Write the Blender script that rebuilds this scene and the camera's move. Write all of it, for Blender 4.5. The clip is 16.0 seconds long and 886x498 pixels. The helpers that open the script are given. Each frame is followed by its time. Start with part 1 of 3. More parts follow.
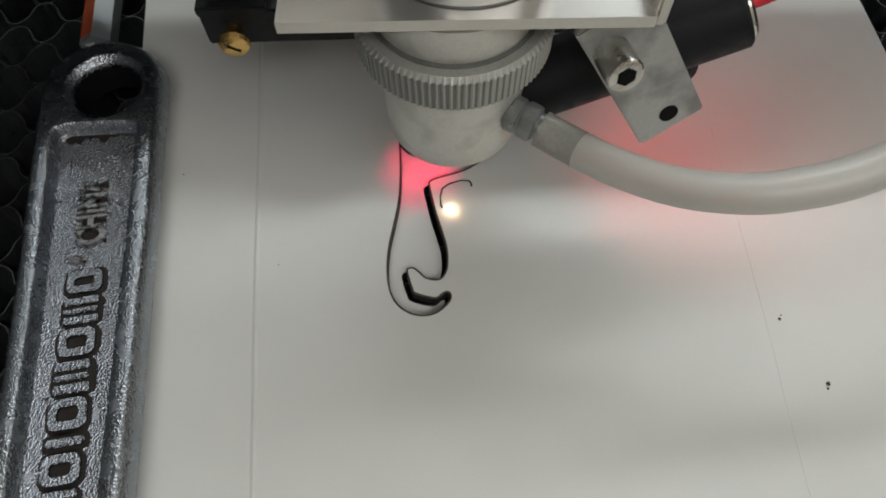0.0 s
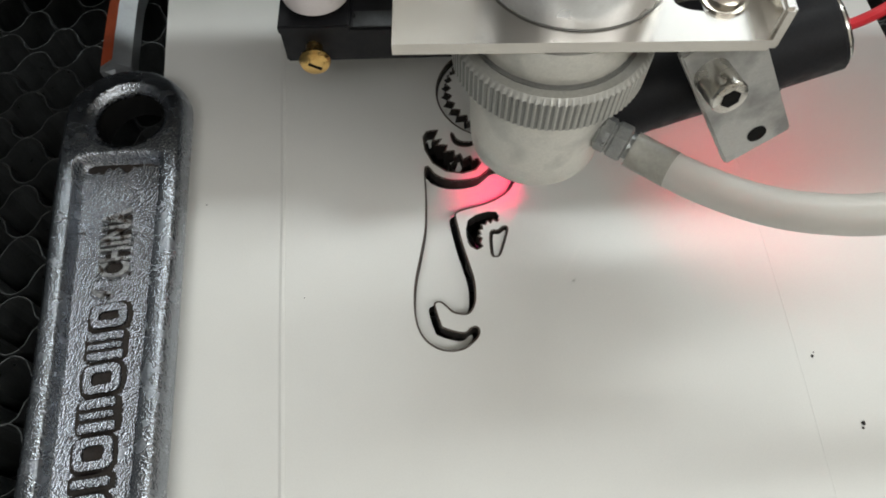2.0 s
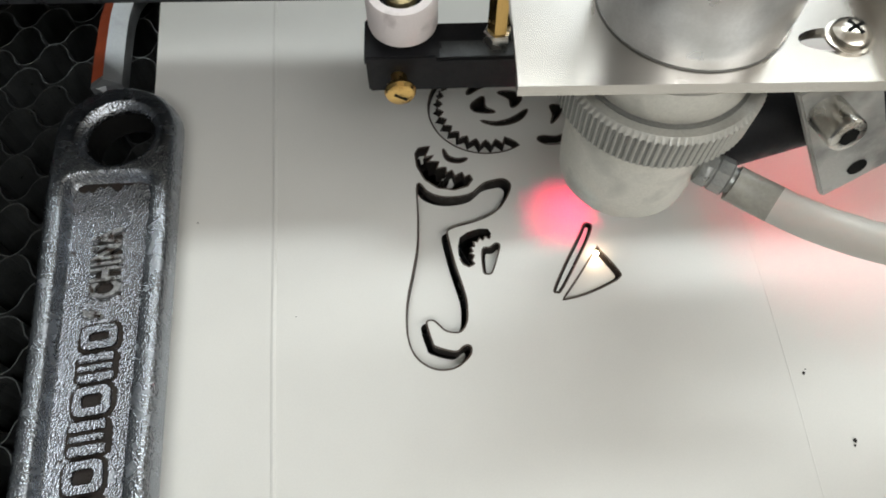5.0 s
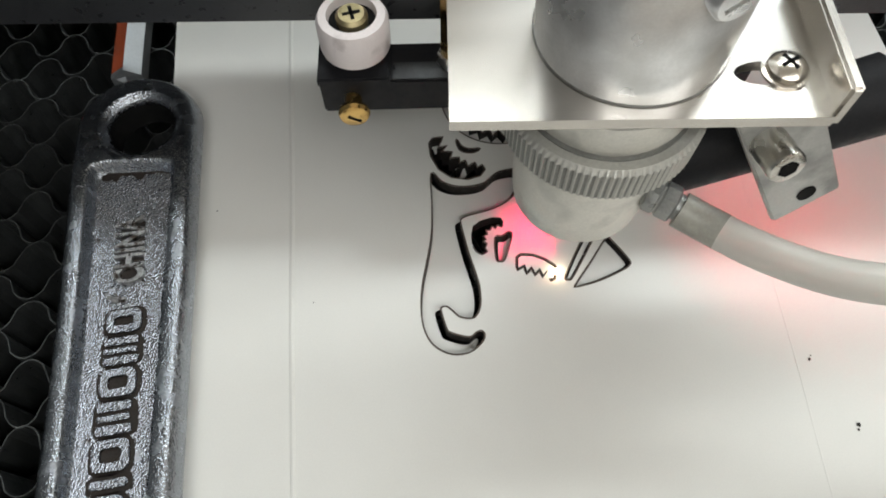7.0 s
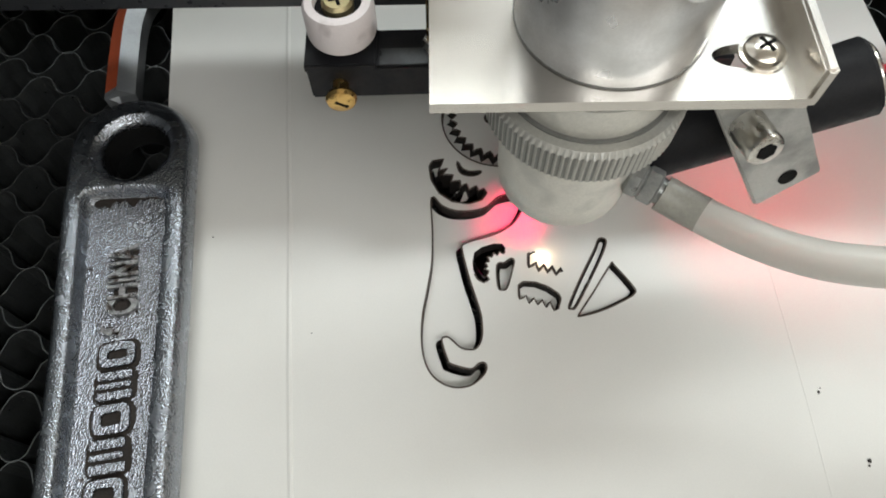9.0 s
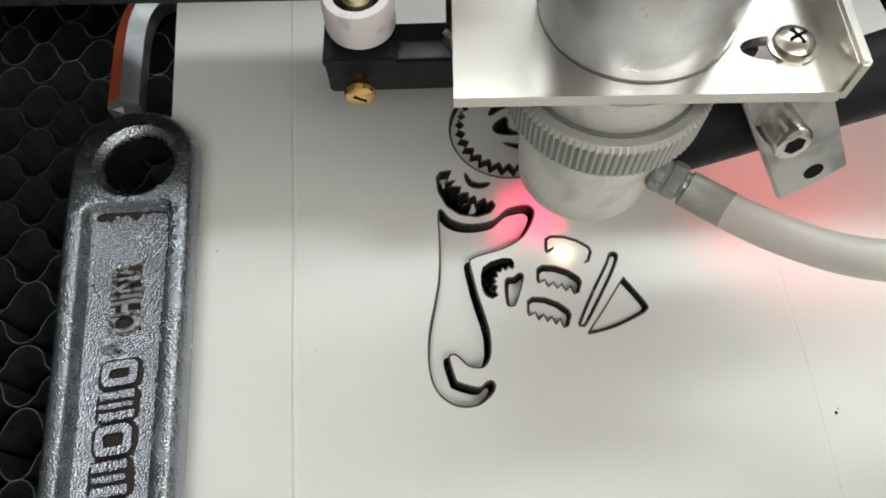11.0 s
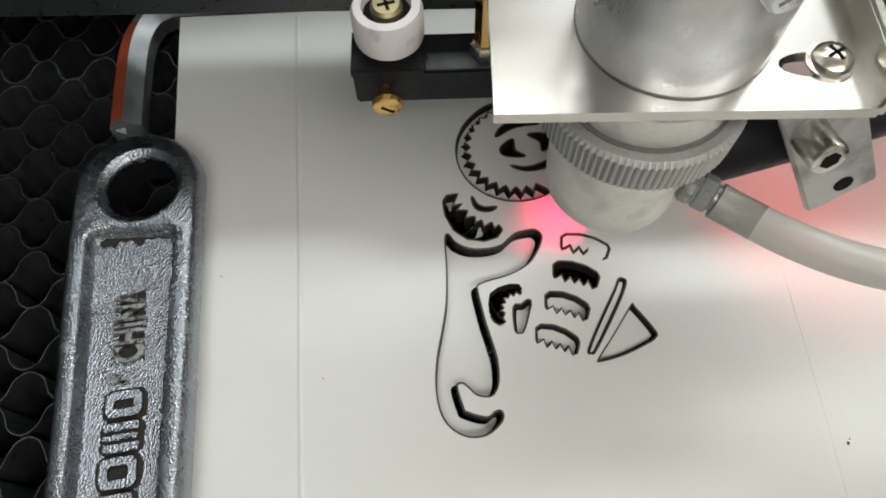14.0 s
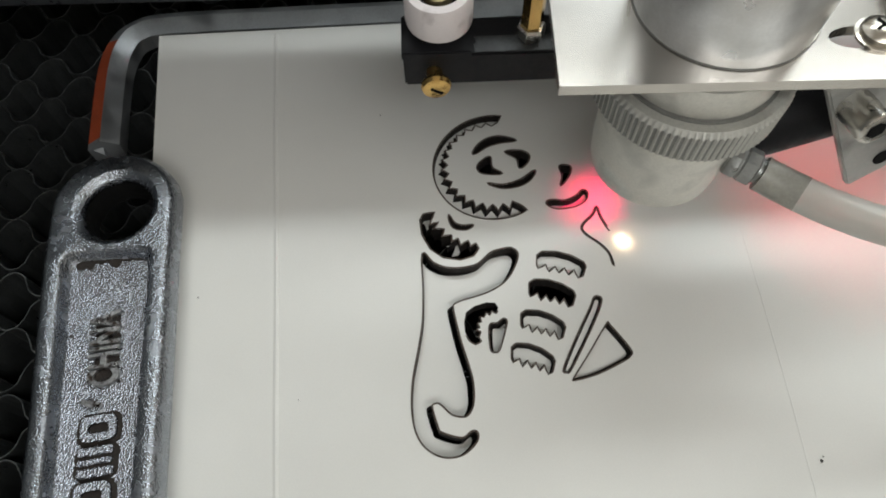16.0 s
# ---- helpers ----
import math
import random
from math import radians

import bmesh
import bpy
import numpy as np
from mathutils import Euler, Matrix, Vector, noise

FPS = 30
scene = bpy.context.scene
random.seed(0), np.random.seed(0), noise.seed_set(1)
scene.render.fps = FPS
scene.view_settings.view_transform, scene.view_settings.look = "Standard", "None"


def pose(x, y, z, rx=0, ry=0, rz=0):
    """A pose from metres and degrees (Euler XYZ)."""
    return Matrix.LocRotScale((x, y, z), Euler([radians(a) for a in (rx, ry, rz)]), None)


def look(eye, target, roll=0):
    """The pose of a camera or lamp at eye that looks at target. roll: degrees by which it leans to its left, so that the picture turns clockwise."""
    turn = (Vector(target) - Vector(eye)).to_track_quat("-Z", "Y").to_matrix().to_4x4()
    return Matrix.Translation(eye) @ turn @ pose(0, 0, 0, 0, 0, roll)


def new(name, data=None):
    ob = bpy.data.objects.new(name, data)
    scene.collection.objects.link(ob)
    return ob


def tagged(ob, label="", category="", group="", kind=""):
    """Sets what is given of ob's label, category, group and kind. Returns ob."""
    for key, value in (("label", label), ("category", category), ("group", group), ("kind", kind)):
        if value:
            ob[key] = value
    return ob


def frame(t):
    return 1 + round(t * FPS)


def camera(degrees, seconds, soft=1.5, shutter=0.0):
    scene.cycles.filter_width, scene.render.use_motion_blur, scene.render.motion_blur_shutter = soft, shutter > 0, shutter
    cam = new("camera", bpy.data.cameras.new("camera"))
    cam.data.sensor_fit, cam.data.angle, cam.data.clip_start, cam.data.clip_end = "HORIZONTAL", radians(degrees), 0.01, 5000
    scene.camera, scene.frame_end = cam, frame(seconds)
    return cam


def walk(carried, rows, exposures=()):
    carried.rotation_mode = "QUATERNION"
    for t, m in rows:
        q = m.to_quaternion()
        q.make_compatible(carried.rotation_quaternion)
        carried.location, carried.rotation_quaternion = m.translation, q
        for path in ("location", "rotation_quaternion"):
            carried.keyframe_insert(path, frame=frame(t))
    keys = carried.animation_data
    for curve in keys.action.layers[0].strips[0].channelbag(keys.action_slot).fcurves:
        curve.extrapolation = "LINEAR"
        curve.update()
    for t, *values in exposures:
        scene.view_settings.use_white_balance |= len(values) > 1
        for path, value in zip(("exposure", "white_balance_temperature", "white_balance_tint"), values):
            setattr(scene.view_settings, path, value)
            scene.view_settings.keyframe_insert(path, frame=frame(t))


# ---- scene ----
from mathutils.geometry import tessellate_polygon

CM = 0.01

# ---- camera ----
cam = camera(65.35, 16.0, soft=1.9)
PATH = [
    (0, (0.00158, -0.05311, 0.12304), (0.00528, -0.00812, 0.03382), -1.36),
    (0.5, (-0.00163, -0.05028, 0.12387), (0.00257, -0.00405, 0.03530), -0.82),
    (1, (-0.00354, -0.04974, 0.12371), (0.00085, -0.00390, 0.03494), -0.47),
    (1.5, (-0.00469, -0.04959, 0.12345), (-0.00074, -0.00416, 0.03445), -0.93),
    (2, (-0.00409, -0.04783, 0.12384), (0.00029, -0.00152, 0.03532), -0.51),
    (2.5, (-0.00277, -0.04668, 0.12439), (0.00077, -0.00200, 0.03500), -1.44),
    (3, (-0.00189, -0.04407, 0.12428), (0.00268, 0.00156, 0.03541), -0.48),
    (3.5, (0.00021, -0.04544, 0.12283), (0.00455, -0.00028, 0.03371), -0.92),
    (4, (0.00238, -0.04500, 0.12485), (0.00754, 0.00217, 0.03682), -0.21),
    (4.2, (-0.00075, -0.04512, 0.12493), (0.00447, 0.00166, 0.03670), -0.02),
    (6.3, (-0.00408, -0.04577, 0.12607), (0.00084, 0.00095, 0.03779), -0.19),
    (6.5, (-0.00418, -0.04607, 0.12682), (0.00036, -0.00009, 0.03813), -0.53),
    (7, (-0.00507, -0.04725, 0.12769), (-0.00086, -0.00161, 0.03881), -0.69),
    (7.5, (-0.00698, -0.04663, 0.12740), (-0.00239, -0.00103, 0.03852), -0.13),
    (8, (-0.00479, -0.04500, 0.12782), (-0.00082, -0.00113, 0.03804), -0.76),
    (8.5, (-0.00431, -0.04211, 0.12807), (-0.00016, 0.00272, 0.03878), -0.73),
    (11, (-0.00373, -0.03469, 0.12736), (-0.00091, 0.00950, 0.03770), -2.22),
    (11.5, (-0.00312, -0.03405, 0.12694), (-0.00035, 0.01012, 0.03726), -2.27),
    (12, (-0.00419, -0.03345, 0.12666), (-0.00123, 0.01094, 0.03711), -2.05),
    (12.5, (-0.00577, -0.03269, 0.12764), (-0.00232, 0.01326, 0.03889), -1.52),
    (13, (-0.00669, -0.03154, 0.12771), (-0.00305, 0.01323, 0.03836), -1.19),
    (13.5, (-0.00420, -0.03158, 0.12774), (-0.00123, 0.01316, 0.03836), -1.96),
    (14, (-0.00502, -0.02907, 0.12850), (-0.00192, 0.01495, 0.03876), -1.86),
    (14.5, (-0.00482, -0.02690, 0.12923), (-0.00126, 0.01834, 0.04012), -1.48),
    (15, (-0.00489, -0.02787, 0.12915), (-0.00121, 0.01825, 0.04049), -1.36),
    (15.5, (-0.00370, -0.02826, 0.12908), (0.00027, 0.01775, 0.04039), -1.12),
    (16, (-0.00005, -0.02649, 0.13027), (0.00325, 0.01773, 0.04064), -2.10),
]
walk(cam, [(t, look(eye, target, roll)) for t, eye, target, roll in PATH],
     [(0, -0.84), (0.5, -0.68), (1.0, -0.62), (1.5, -0.48), (2.5, -0.2), (3.5, -0.12), (8.5, -0.12), (12, -0.15), (15, -0.18), (15.5, -0.14), (16, -0.4)])

# ---- light: ceiling tube behind the machine, window in the wall behind, added fill lamp in front ----
world = bpy.data.worlds.new("world")
scene.world = world
world.use_nodes = True
wn = world.node_tree.nodes
sky = wn.new("ShaderNodeTexSky")
sky.sky_type, sky.sun_disc = "NISHITA", False
sky.sun_elevation, sky.sun_rotation = radians(35), radians(180)
world.node_tree.links.new(sky.outputs[0], wn["Background"].inputs[0])
wn["Background"].inputs[1].default_value = 0.1


def area_lamp(name, eye, target, sx, sy, watts, colour):
    data = bpy.data.lights.new(name, "AREA")
    data.shape, data.size, data.size_y, data.energy, data.color = "RECTANGLE", sx, sy, watts, colour
    ob = new(name, data)
    ob.matrix_world = look(eye, target)
    return ob


area_lamp("ceiling_tube_light", (0.25, 0.96, 1.70), (0.25, 0, 0), 3.1, 0.22, 34.5, (0.935, 1.0, 0.995))
# added lamp that fills the shadows of the head and beam from the front
area_lamp("front_fill_light", (0.45, -1.10, 1.66), (0.30, 0, 0), 2.4, 0.55, 33.5, (0.985, 1.0, 0.985))
area_lamp("window_light", (0.80, 1.77, 1.30), (0, 0, 0), 1.1, 0.75, 9.0, (0.84, 0.96, 1.04))


# ---- materials ----
def material(name, base, rough=0.5, metal=0.0, grain=40.0, vary=0.12, bump=0.1, blotch=6.0, spread=0.4, stain=None,
             stain_from=0.55, stain_to=0.7, rvary=0.15, stretch=(1, 1, 1), cells=0.0, deep=0.03):
    m = bpy.data.materials.new(name)
    m.use_nodes = True
    nt = m.node_tree
    bsdf = nt.nodes["Principled BSDF"]
    bsdf.inputs["Metallic"].default_value = metal
    coord, mapping = nt.nodes.new("ShaderNodeTexCoord"), nt.nodes.new("ShaderNodeMapping")
    mapping.inputs["Scale"].default_value = stretch
    nt.links.new(coord.outputs["Object"], mapping.inputs[0])
    fine, wide = nt.nodes.new("ShaderNodeTexNoise"), nt.nodes.new("ShaderNodeTexNoise")
    for node, size in ((fine, grain), (wide, blotch)):
        node.inputs["Scale"].default_value = size / CM
        node.inputs["Detail"].default_value = 5
        nt.links.new(mapping.outputs[0], node.inputs["Vector"])
    mixf = nt.nodes.new("ShaderNodeMath")
    mixf.operation = "ADD"
    nt.links.new(fine.outputs["Fac"], mixf.inputs[0])
    nt.links.new(wide.outputs["Fac"], mixf.inputs[1])
    ramp = nt.nodes.new("ShaderNodeMapRange")
    ramp.inputs["From Min"].default_value, ramp.inputs["From Max"].default_value = 1 - spread, 1 + spread
    ramp.inputs["To Min"].default_value, ramp.inputs["To Max"].default_value = 1 - vary, 1 + vary
    nt.links.new(mixf.outputs[0], ramp.inputs["Value"])
    tint = nt.nodes.new("ShaderNodeVectorMath")
    tint.operation = "SCALE"
    tint.inputs[0].default_value = base
    nt.links.new(ramp.outputs[0], tint.inputs["Scale"])
    colour = tint.outputs[0]
    if stain:
        spots = nt.nodes.new("ShaderNodeTexNoise")
        spots.inputs["Scale"].default_value, spots.inputs["Detail"].default_value = blotch / CM * 0.7, 8
        nt.links.new(mapping.outputs[0], spots.inputs["Vector"])
        edge = nt.nodes.new("ShaderNodeMapRange")
        edge.inputs["From Min"].default_value, edge.inputs["From Max"].default_value = stain_from, stain_to
        nt.links.new(spots.outputs["Fac"], edge.inputs["Value"])
        mix = nt.nodes.new("ShaderNodeMix")
        mix.data_type = "RGBA"
        nt.links.new(edge.outputs[0], mix.inputs["Factor"])
        nt.links.new(colour, mix.inputs["A"])
        mix.inputs["B"].default_value = (*stain, 1)
        colour = mix.outputs["Result"]
    nt.links.new(colour, bsdf.inputs["Base Color"])
    rr = nt.nodes.new("ShaderNodeMapRange")
    rr.inputs["From Min"].default_value, rr.inputs["From Max"].default_value = 0.3, 0.7
    rr.inputs["To Min"].default_value, rr.inputs["To Max"].default_value = max(0.03, rough - rvary), min(1, rough + rvary)
    nt.links.new(wide.outputs["Fac"], rr.inputs["Value"])
    nt.links.new(rr.outputs[0], bsdf.inputs["Roughness"])
    if bump:
        b = nt.nodes.new("ShaderNodeBump")
        b.inputs["Strength"].default_value, b.inputs["Distance"].default_value = bump, deep * CM
        height = fine.outputs["Fac"]
        if cells:
            pits = nt.nodes.new("ShaderNodeTexVoronoi")
            pits.inputs["Scale"].default_value = cells / CM
            nt.links.new(mapping.outputs[0], pits.inputs["Vector"])
            height = pits.outputs["Distance"]
        nt.links.new(height, b.inputs["Height"])
        nt.links.new(b.outputs[0], bsdf.inputs["Normal"])
    return m


def glow(name, colour, strength):
    m = bpy.data.materials.new(name)
    m.use_nodes = True
    b = m.node_tree.nodes["Principled BSDF"]
    b.inputs["Base Color"].default_value = (*colour, 1)
    b.inputs["Emission Color"].default_value = (*colour, 1)
    b.inputs["Emission Strength"].default_value = strength
    return m


WHITE_BOARD = material("white_board", (0.73, 0.72, 0.69), 0.38, 0, 30, 0.035, 0.03, 0.6, rvary=0.06)
CHAR = material("charred_edge", (0.014, 0.011, 0.009), 0.7, 0, 60, 0.5, 0.3)
CHAR_EDGE = material("scorched_edge", (0.07, 0.05, 0.04), 0.8, 0, 60, 0.6, 0.3)
CHROME = material("worn_chrome", (0.34, 0.36, 0.395), 0.25, 1, 24, 0.2, 0.38, 3, 0.4, (0.12, 0.095, 0.085), 0.66, 0.73, rvary=0.06, cells=24)
CAST = material("cast_recess", (0.39, 0.41, 0.45), 0.22, 1, 24, 0.2, 0.8, 4, 0.4, (0.08, 0.06, 0.05), 0.66, 0.74, rvary=0.06, cells=25, deep=0.035)
RUST = material("rusty_letter", (0.34, 0.34, 0.345), 0.36, 0.9, 25, 0.4, 0.6, 8, 0.3, (0.06, 0.045, 0.038), 0.54, 0.64)
DIRT = material("dark_rust", (0.022, 0.016, 0.013), 0.7, 0.2, 25, 0.5, 0.6)
STEEL = material("key_steel", (0.42, 0.435, 0.45), 0.55, 1, 20, 0.1, 0.12, 1.6, 0.4, (0.24, 0.235, 0.25), 0.55, 0.85)
ORANGE = material("orange_face", (0.36, 0.065, 0.022), 0.6, 0.0, 20, 0.25, 0.2, 2)
HONEY = material("blackened_aluminium", (0.06, 0.064, 0.064), 0.42, 0.6, 25, 0.3, 0.2, 3)
RIM = material("lighter_aluminium_edge", (0.13, 0.135, 0.135), 0.5, 0.7, 25, 0.5, 0.2, 3)
BLACK_TRAY = material("black_steel", (0.018, 0.018, 0.018), 0.6, 0.0, 20, 0.3, 0.1)
NOZZLE = material("grey_aluminium", (0.66, 0.645, 0.595), 0.5, 0.35, 25, 0.1, 0.2, 2.2, 0.35, (0.50, 0.495, 0.46), 0.5, 0.68)
BRACKET = material("milled_aluminium", (0.46, 0.46, 0.44), 0.48, 0.55, 25, 0.12, 0.2, 2, 0.4, (0.26, 0.26, 0.25), 0.5, 0.7)
KNURL = material("knurled_aluminium", (0.45, 0.445, 0.415), 0.5, 0.6, 25, 0.15, 0.2, 2)
# the ring's own metal, darkened to paint the shade between its ribs
KNURL_SHADE = material("knurl_valley_shade", (0.20, 0.20, 0.19), 0.55, 0.6, 25, 0.15, 0.2, 2)
GROOVE = material("groove_steel", (0.22, 0.22, 0.21), 0.5, 0.6, 25, 0.2, 0.1)
PLATE = material("brushed_aluminium", (0.53, 0.50, 0.462), 0.24, 1.0, 30, 0.05, 0.008, 1.0, rvary=0.04, stretch=(0.2, 1, 1))
TUBE = material("turned_aluminium", (0.86, 0.865, 0.875), 0.38, 0.72, 25, 0.08, 0.06, 1.2, 0.4, (0.52, 0.52, 0.51), 0.45, 0.75)
BLACK = material("black_anodised", (0.014, 0.014, 0.016), 0.55, 0.0, 30, 0.3, 0.1)
BLACK.node_tree.nodes["Principled BSDF"].inputs["Specular IOR Level"].default_value = 0.2
SHEEN_BLACK = material("black_anodising_sheen", (0.05, 0.052, 0.054), 0.42, 0.5, 30, 0.3, 0.1, 3, 0.4, (0.03, 0.03, 0.032), 0.45, 0.65)
BEAM_BLACK = material("black_extrusion", (0.022, 0.023, 0.026), 0.38, 0.0, 30, 0.3, 0.05)
NYLON = material("white_nylon", (0.72, 0.66, 0.66), 0.45, 0, 30, 0.06, 0.05, 2, 0.4, (0.35, 0.3, 0.3), 0.62, 0.8)
BRASS = material("brass", (0.72, 0.47, 0.17), 0.22, 1, 30, 0.15, 0.1, 2)
OLD_BRASS = material("dull_brass", (0.45, 0.38, 0.22), 0.35, 1, 30, 0.2, 0.1, 2)
SHINY = material("polished_nickel", (0.62, 0.58, 0.52), 0.22, 1, 30, 0.08, 0.05, 2, rvary=0.05)
NICKEL = material("nickel", (0.66, 0.64, 0.60), 0.28, 1, 30, 0.1, 0.03, 2, rvary=0.05)
FITTING = material("dark_fitting_steel", (0.32, 0.325, 0.315), 0.38, 0.6, 25, 0.2, 0.2, 2)
# near-black that paints the shade inside holes, slots and the wrench's bore
HOLE = material("hole_shade", (0.01, 0.01, 0.01), 0.7, 0, 30, 0.3, 0)
HOLE.node_tree.nodes["Principled BSDF"].inputs["Specular IOR Level"].default_value = 0.05
RED_WIRE = material("red_wire", (0.5, 0.01, 0.02), 0.4, 0, 30, 0.1, 0)
HOSE = material("milky_hose", (0.77, 0.74, 0.69), 0.35, 0, 20, 0.02, 0.0, 0.5, rvary=0.04)
HOSE.node_tree.nodes["Principled BSDF"].inputs["Transmission Weight"].default_value = 0.35
HOSE_CORE = material("hose_on_barb", (0.36, 0.35, 0.31), 0.35, 0, 20, 0.12, 0.0, 1.5, 0.3, (0.19, 0.18, 0.155), 0.42, 0.6, rvary=0.05)
HOUSING = material("grey_powder_coat", (0.10, 0.105, 0.11), 0.6, 0, 20, 0.1, 0.05, 0.5)
FLOOR = material("grey_floor_paint", (0.30, 0.295, 0.275), 0.6, 0, 2, 0.1, 0.05, 0.2)
BENCH = material("oiled_wood", (0.30, 0.20, 0.12), 0.55, 0, 2, 0.2, 0.1, 0.3, stretch=(0.1, 1, 1))
PAINT = material("wall_paint", (0.66, 0.62, 0.56), 0.7, 0, 5, 0.05, 0.05)
RED_GLOW = glow("red_pointer_light", (1.0, 0.0, 0.08), 1150.0)
RED_FILL = glow("red_fill_light", (1.0, 0.01, 0.04), 185.0)
SPARK = glow("spark_light", (1.0, 0.72, 0.44), 90.0)


# ---- mesh helpers, in centimetres ----
def part(name, bm, mats, parent=None, label="", smooth=False):
    mesh = bpy.data.meshes.new(name)
    bmesh.ops.scale(bm, vec=(CM, CM, CM), verts=bm.verts)
    bmesh.ops.recalc_face_normals(bm, faces=bm.faces)
    if smooth:
        for f in bm.faces:
            f.smooth = True
    bm.to_mesh(mesh)
    bm.free()
    for m in mats if isinstance(mats, (list, tuple)) else [mats]:
        mesh.materials.append(m)
    if smooth:
        mesh.set_sharp_from_angle(angle=radians(38))
    ob = new(name, mesh)
    if parent:
        ob.parent = parent
    if label:
        ob["label"] = label
    return ob


def box(bm, lo, hi, m=None, bevel=0.0):
    made = bmesh.ops.create_cube(bm, size=1)["verts"]
    size, mid = Vector(hi) - Vector(lo), (Vector(hi) + Vector(lo)) / 2
    for v in made:
        v.co = Vector((v.co.x * size.x, v.co.y * size.y, v.co.z * size.z)) + mid
    if bevel:
        edges = list({e for v in made for e in v.link_edges})
        made = bmesh.ops.bevel(bm, geom=edges, offset=bevel, segments=2, affect="EDGES")["verts"]
    if m is not None:
        bmesh.ops.transform(bm, matrix=m, verts=list({*made}))
    return made


def lathe(bm, profile, at=(0, 0, 0), turn=None, n=48):
    """Profile of (radius, height), revolved about z."""
    rings = []
    m = Matrix.Translation(at) @ (turn or Matrix())
    for r, z in profile:
        rings.append([bm.verts.new(m @ Vector((r * math.cos(2 * math.pi * k / n), r * math.sin(2 * math.pi * k / n), z))) for k in range(n)])
    for a, b in zip(rings, rings[1:]):
        for k in range(n):
            bm.faces.new((a[k], a[(k + 1) % n], b[(k + 1) % n], b[k]))
    bm.faces.new(rings[0][::-1])
    bm.faces.new(rings[-1])
    return rings


def aim(a, b):
    """Turn that takes +z to the way from a to b."""
    return (Vector(b) - Vector(a)).to_track_quat("Z", "Y").to_matrix().to_4x4()


def rod(bm, a, b, r, n=24):
    length = (Vector(b) - Vector(a)).length
    e = min(0.06, r * 0.2)
    lathe(bm, [(r - e, 0), (r, e), (r, length - e), (r - e, length)], a, aim(a, b), n)


def spline(points, steps=6, closed=False):
    """Catmull-Rom through the points."""
    pts = [Vector(p) for p in points]
    n = len(pts)
    out = []
    for i in range(n if closed else n - 1):
        p0, p1, p2, p3 = ((pts[(i + k) % n] if closed else pts[min(max(i + k, 0), n - 1)]) for k in (-1, 0, 1, 2))
        for s in range(steps):
            t = s / steps
            out.append(0.5 * (2 * p1 + (p2 - p0) * t + (2 * p0 - 5 * p1 + 4 * p2 - p3) * t * t + (3 * p1 - p0 - 3 * p2 + p3) * t ** 3))
    if not closed:
        out.append(pts[-1])
    return out


def sweep(bm, points, r, n=16, square=None, tip=1.0):
    """A rod along the points; tip: the width of its first ring, against the rest."""
    rings, full = [], r
    for i, p in enumerate(points):
        d = (points[min(i + 1, len(points) - 1)] - points[max(i - 1, 0)]).normalized()
        side = d.cross(Vector((0, 0, 1))).normalized()
        up = side.cross(d)
        r = full * (tip if i == 0 else 1.0)
        rings.append([bm.verts.new(p + r * (math.cos(2 * math.pi * (k + 0.5) / n) * side + math.sin(2 * math.pi * (k + 0.5) / n) * up)) for k in range(n)])
    for i, (a, b) in enumerate(zip(rings, rings[1:])):
        for k in range(n):
            f = bm.faces.new((a[k], a[(k + 1) % n], b[(k + 1) % n], b[k]))
            if square is not None:
                f.material_index = square(k, i)
    bm.faces.new(rings[0])
    bm.faces.new(rings[-1][::-1])


def slab(bm, loops, lo, hi, side_mat=0, sides=True, caps=True):
    """A flat plate: the first loop is its outline, the others are holes."""
    flat = [Vector((p[0], p[1], 0)) for loop in loops for p in loop]
    tris = tessellate_polygon([[Vector((p[0], p[1], 0)) for p in loop] for loop in loops])
    top = [bm.verts.new((p.x, p.y, hi)) for p in flat]
    low = [bm.verts.new((p.x, p.y, lo)) for p in flat]
    for a, b, c in tris if caps else ():
        try:
            bm.faces.new((top[a], top[b], top[c]))
            bm.faces.new((low[c], low[b], low[a]))
        except ValueError:
            pass
    k = 0
    for loop in loops if sides else ():
        n = len(loop)
        for i in range(n):
            j = (i + 1) % n
            f = bm.faces.new((top[k + i], top[k + j], low[k + j], low[k + i]))
            f.material_index = side_mat
        k += n


def inset(loop, d):
    """The loop moved inward by d."""
    n = len(loop)
    area = sum(loop[i][0] * loop[(i + 1) % n][1] - loop[(i + 1) % n][0] * loop[i][1] for i in range(n))
    s = 1 if area > 0 else -1
    out = []
    for i in range(n):
        a, b, c = (Vector(loop[(i + k) % n][:2]) for k in (-1, 0, 1))
        u, v = (b - a).normalized(), (c - b).normalized()
        nu, nv = Vector((-u.y, u.x)) * s, Vector((-v.y, v.x)) * s
        mid = (nu + nv)
        mid = mid.normalized() if mid.length > 1e-3 else nu
        out.append(b + mid * min(d / max(0.45, mid.dot(nu)), 1.6 * d))
    return out


def dense(loop, step):
    """The straight-sided loop with extra points along its sides."""
    out = []
    for i, p in enumerate(loop):
        a, b = Vector(p), Vector(loop[(i + 1) % len(loop)])
        k = max(1, round((b - a).length / step))
        out += [a + (b - a) * j / k for j in range(k)]
    return out


def smooth_loop(points, steps=4):
    return [p.to_2d() for p in spline([(x, y, 0) for x, y in points], steps, True)]


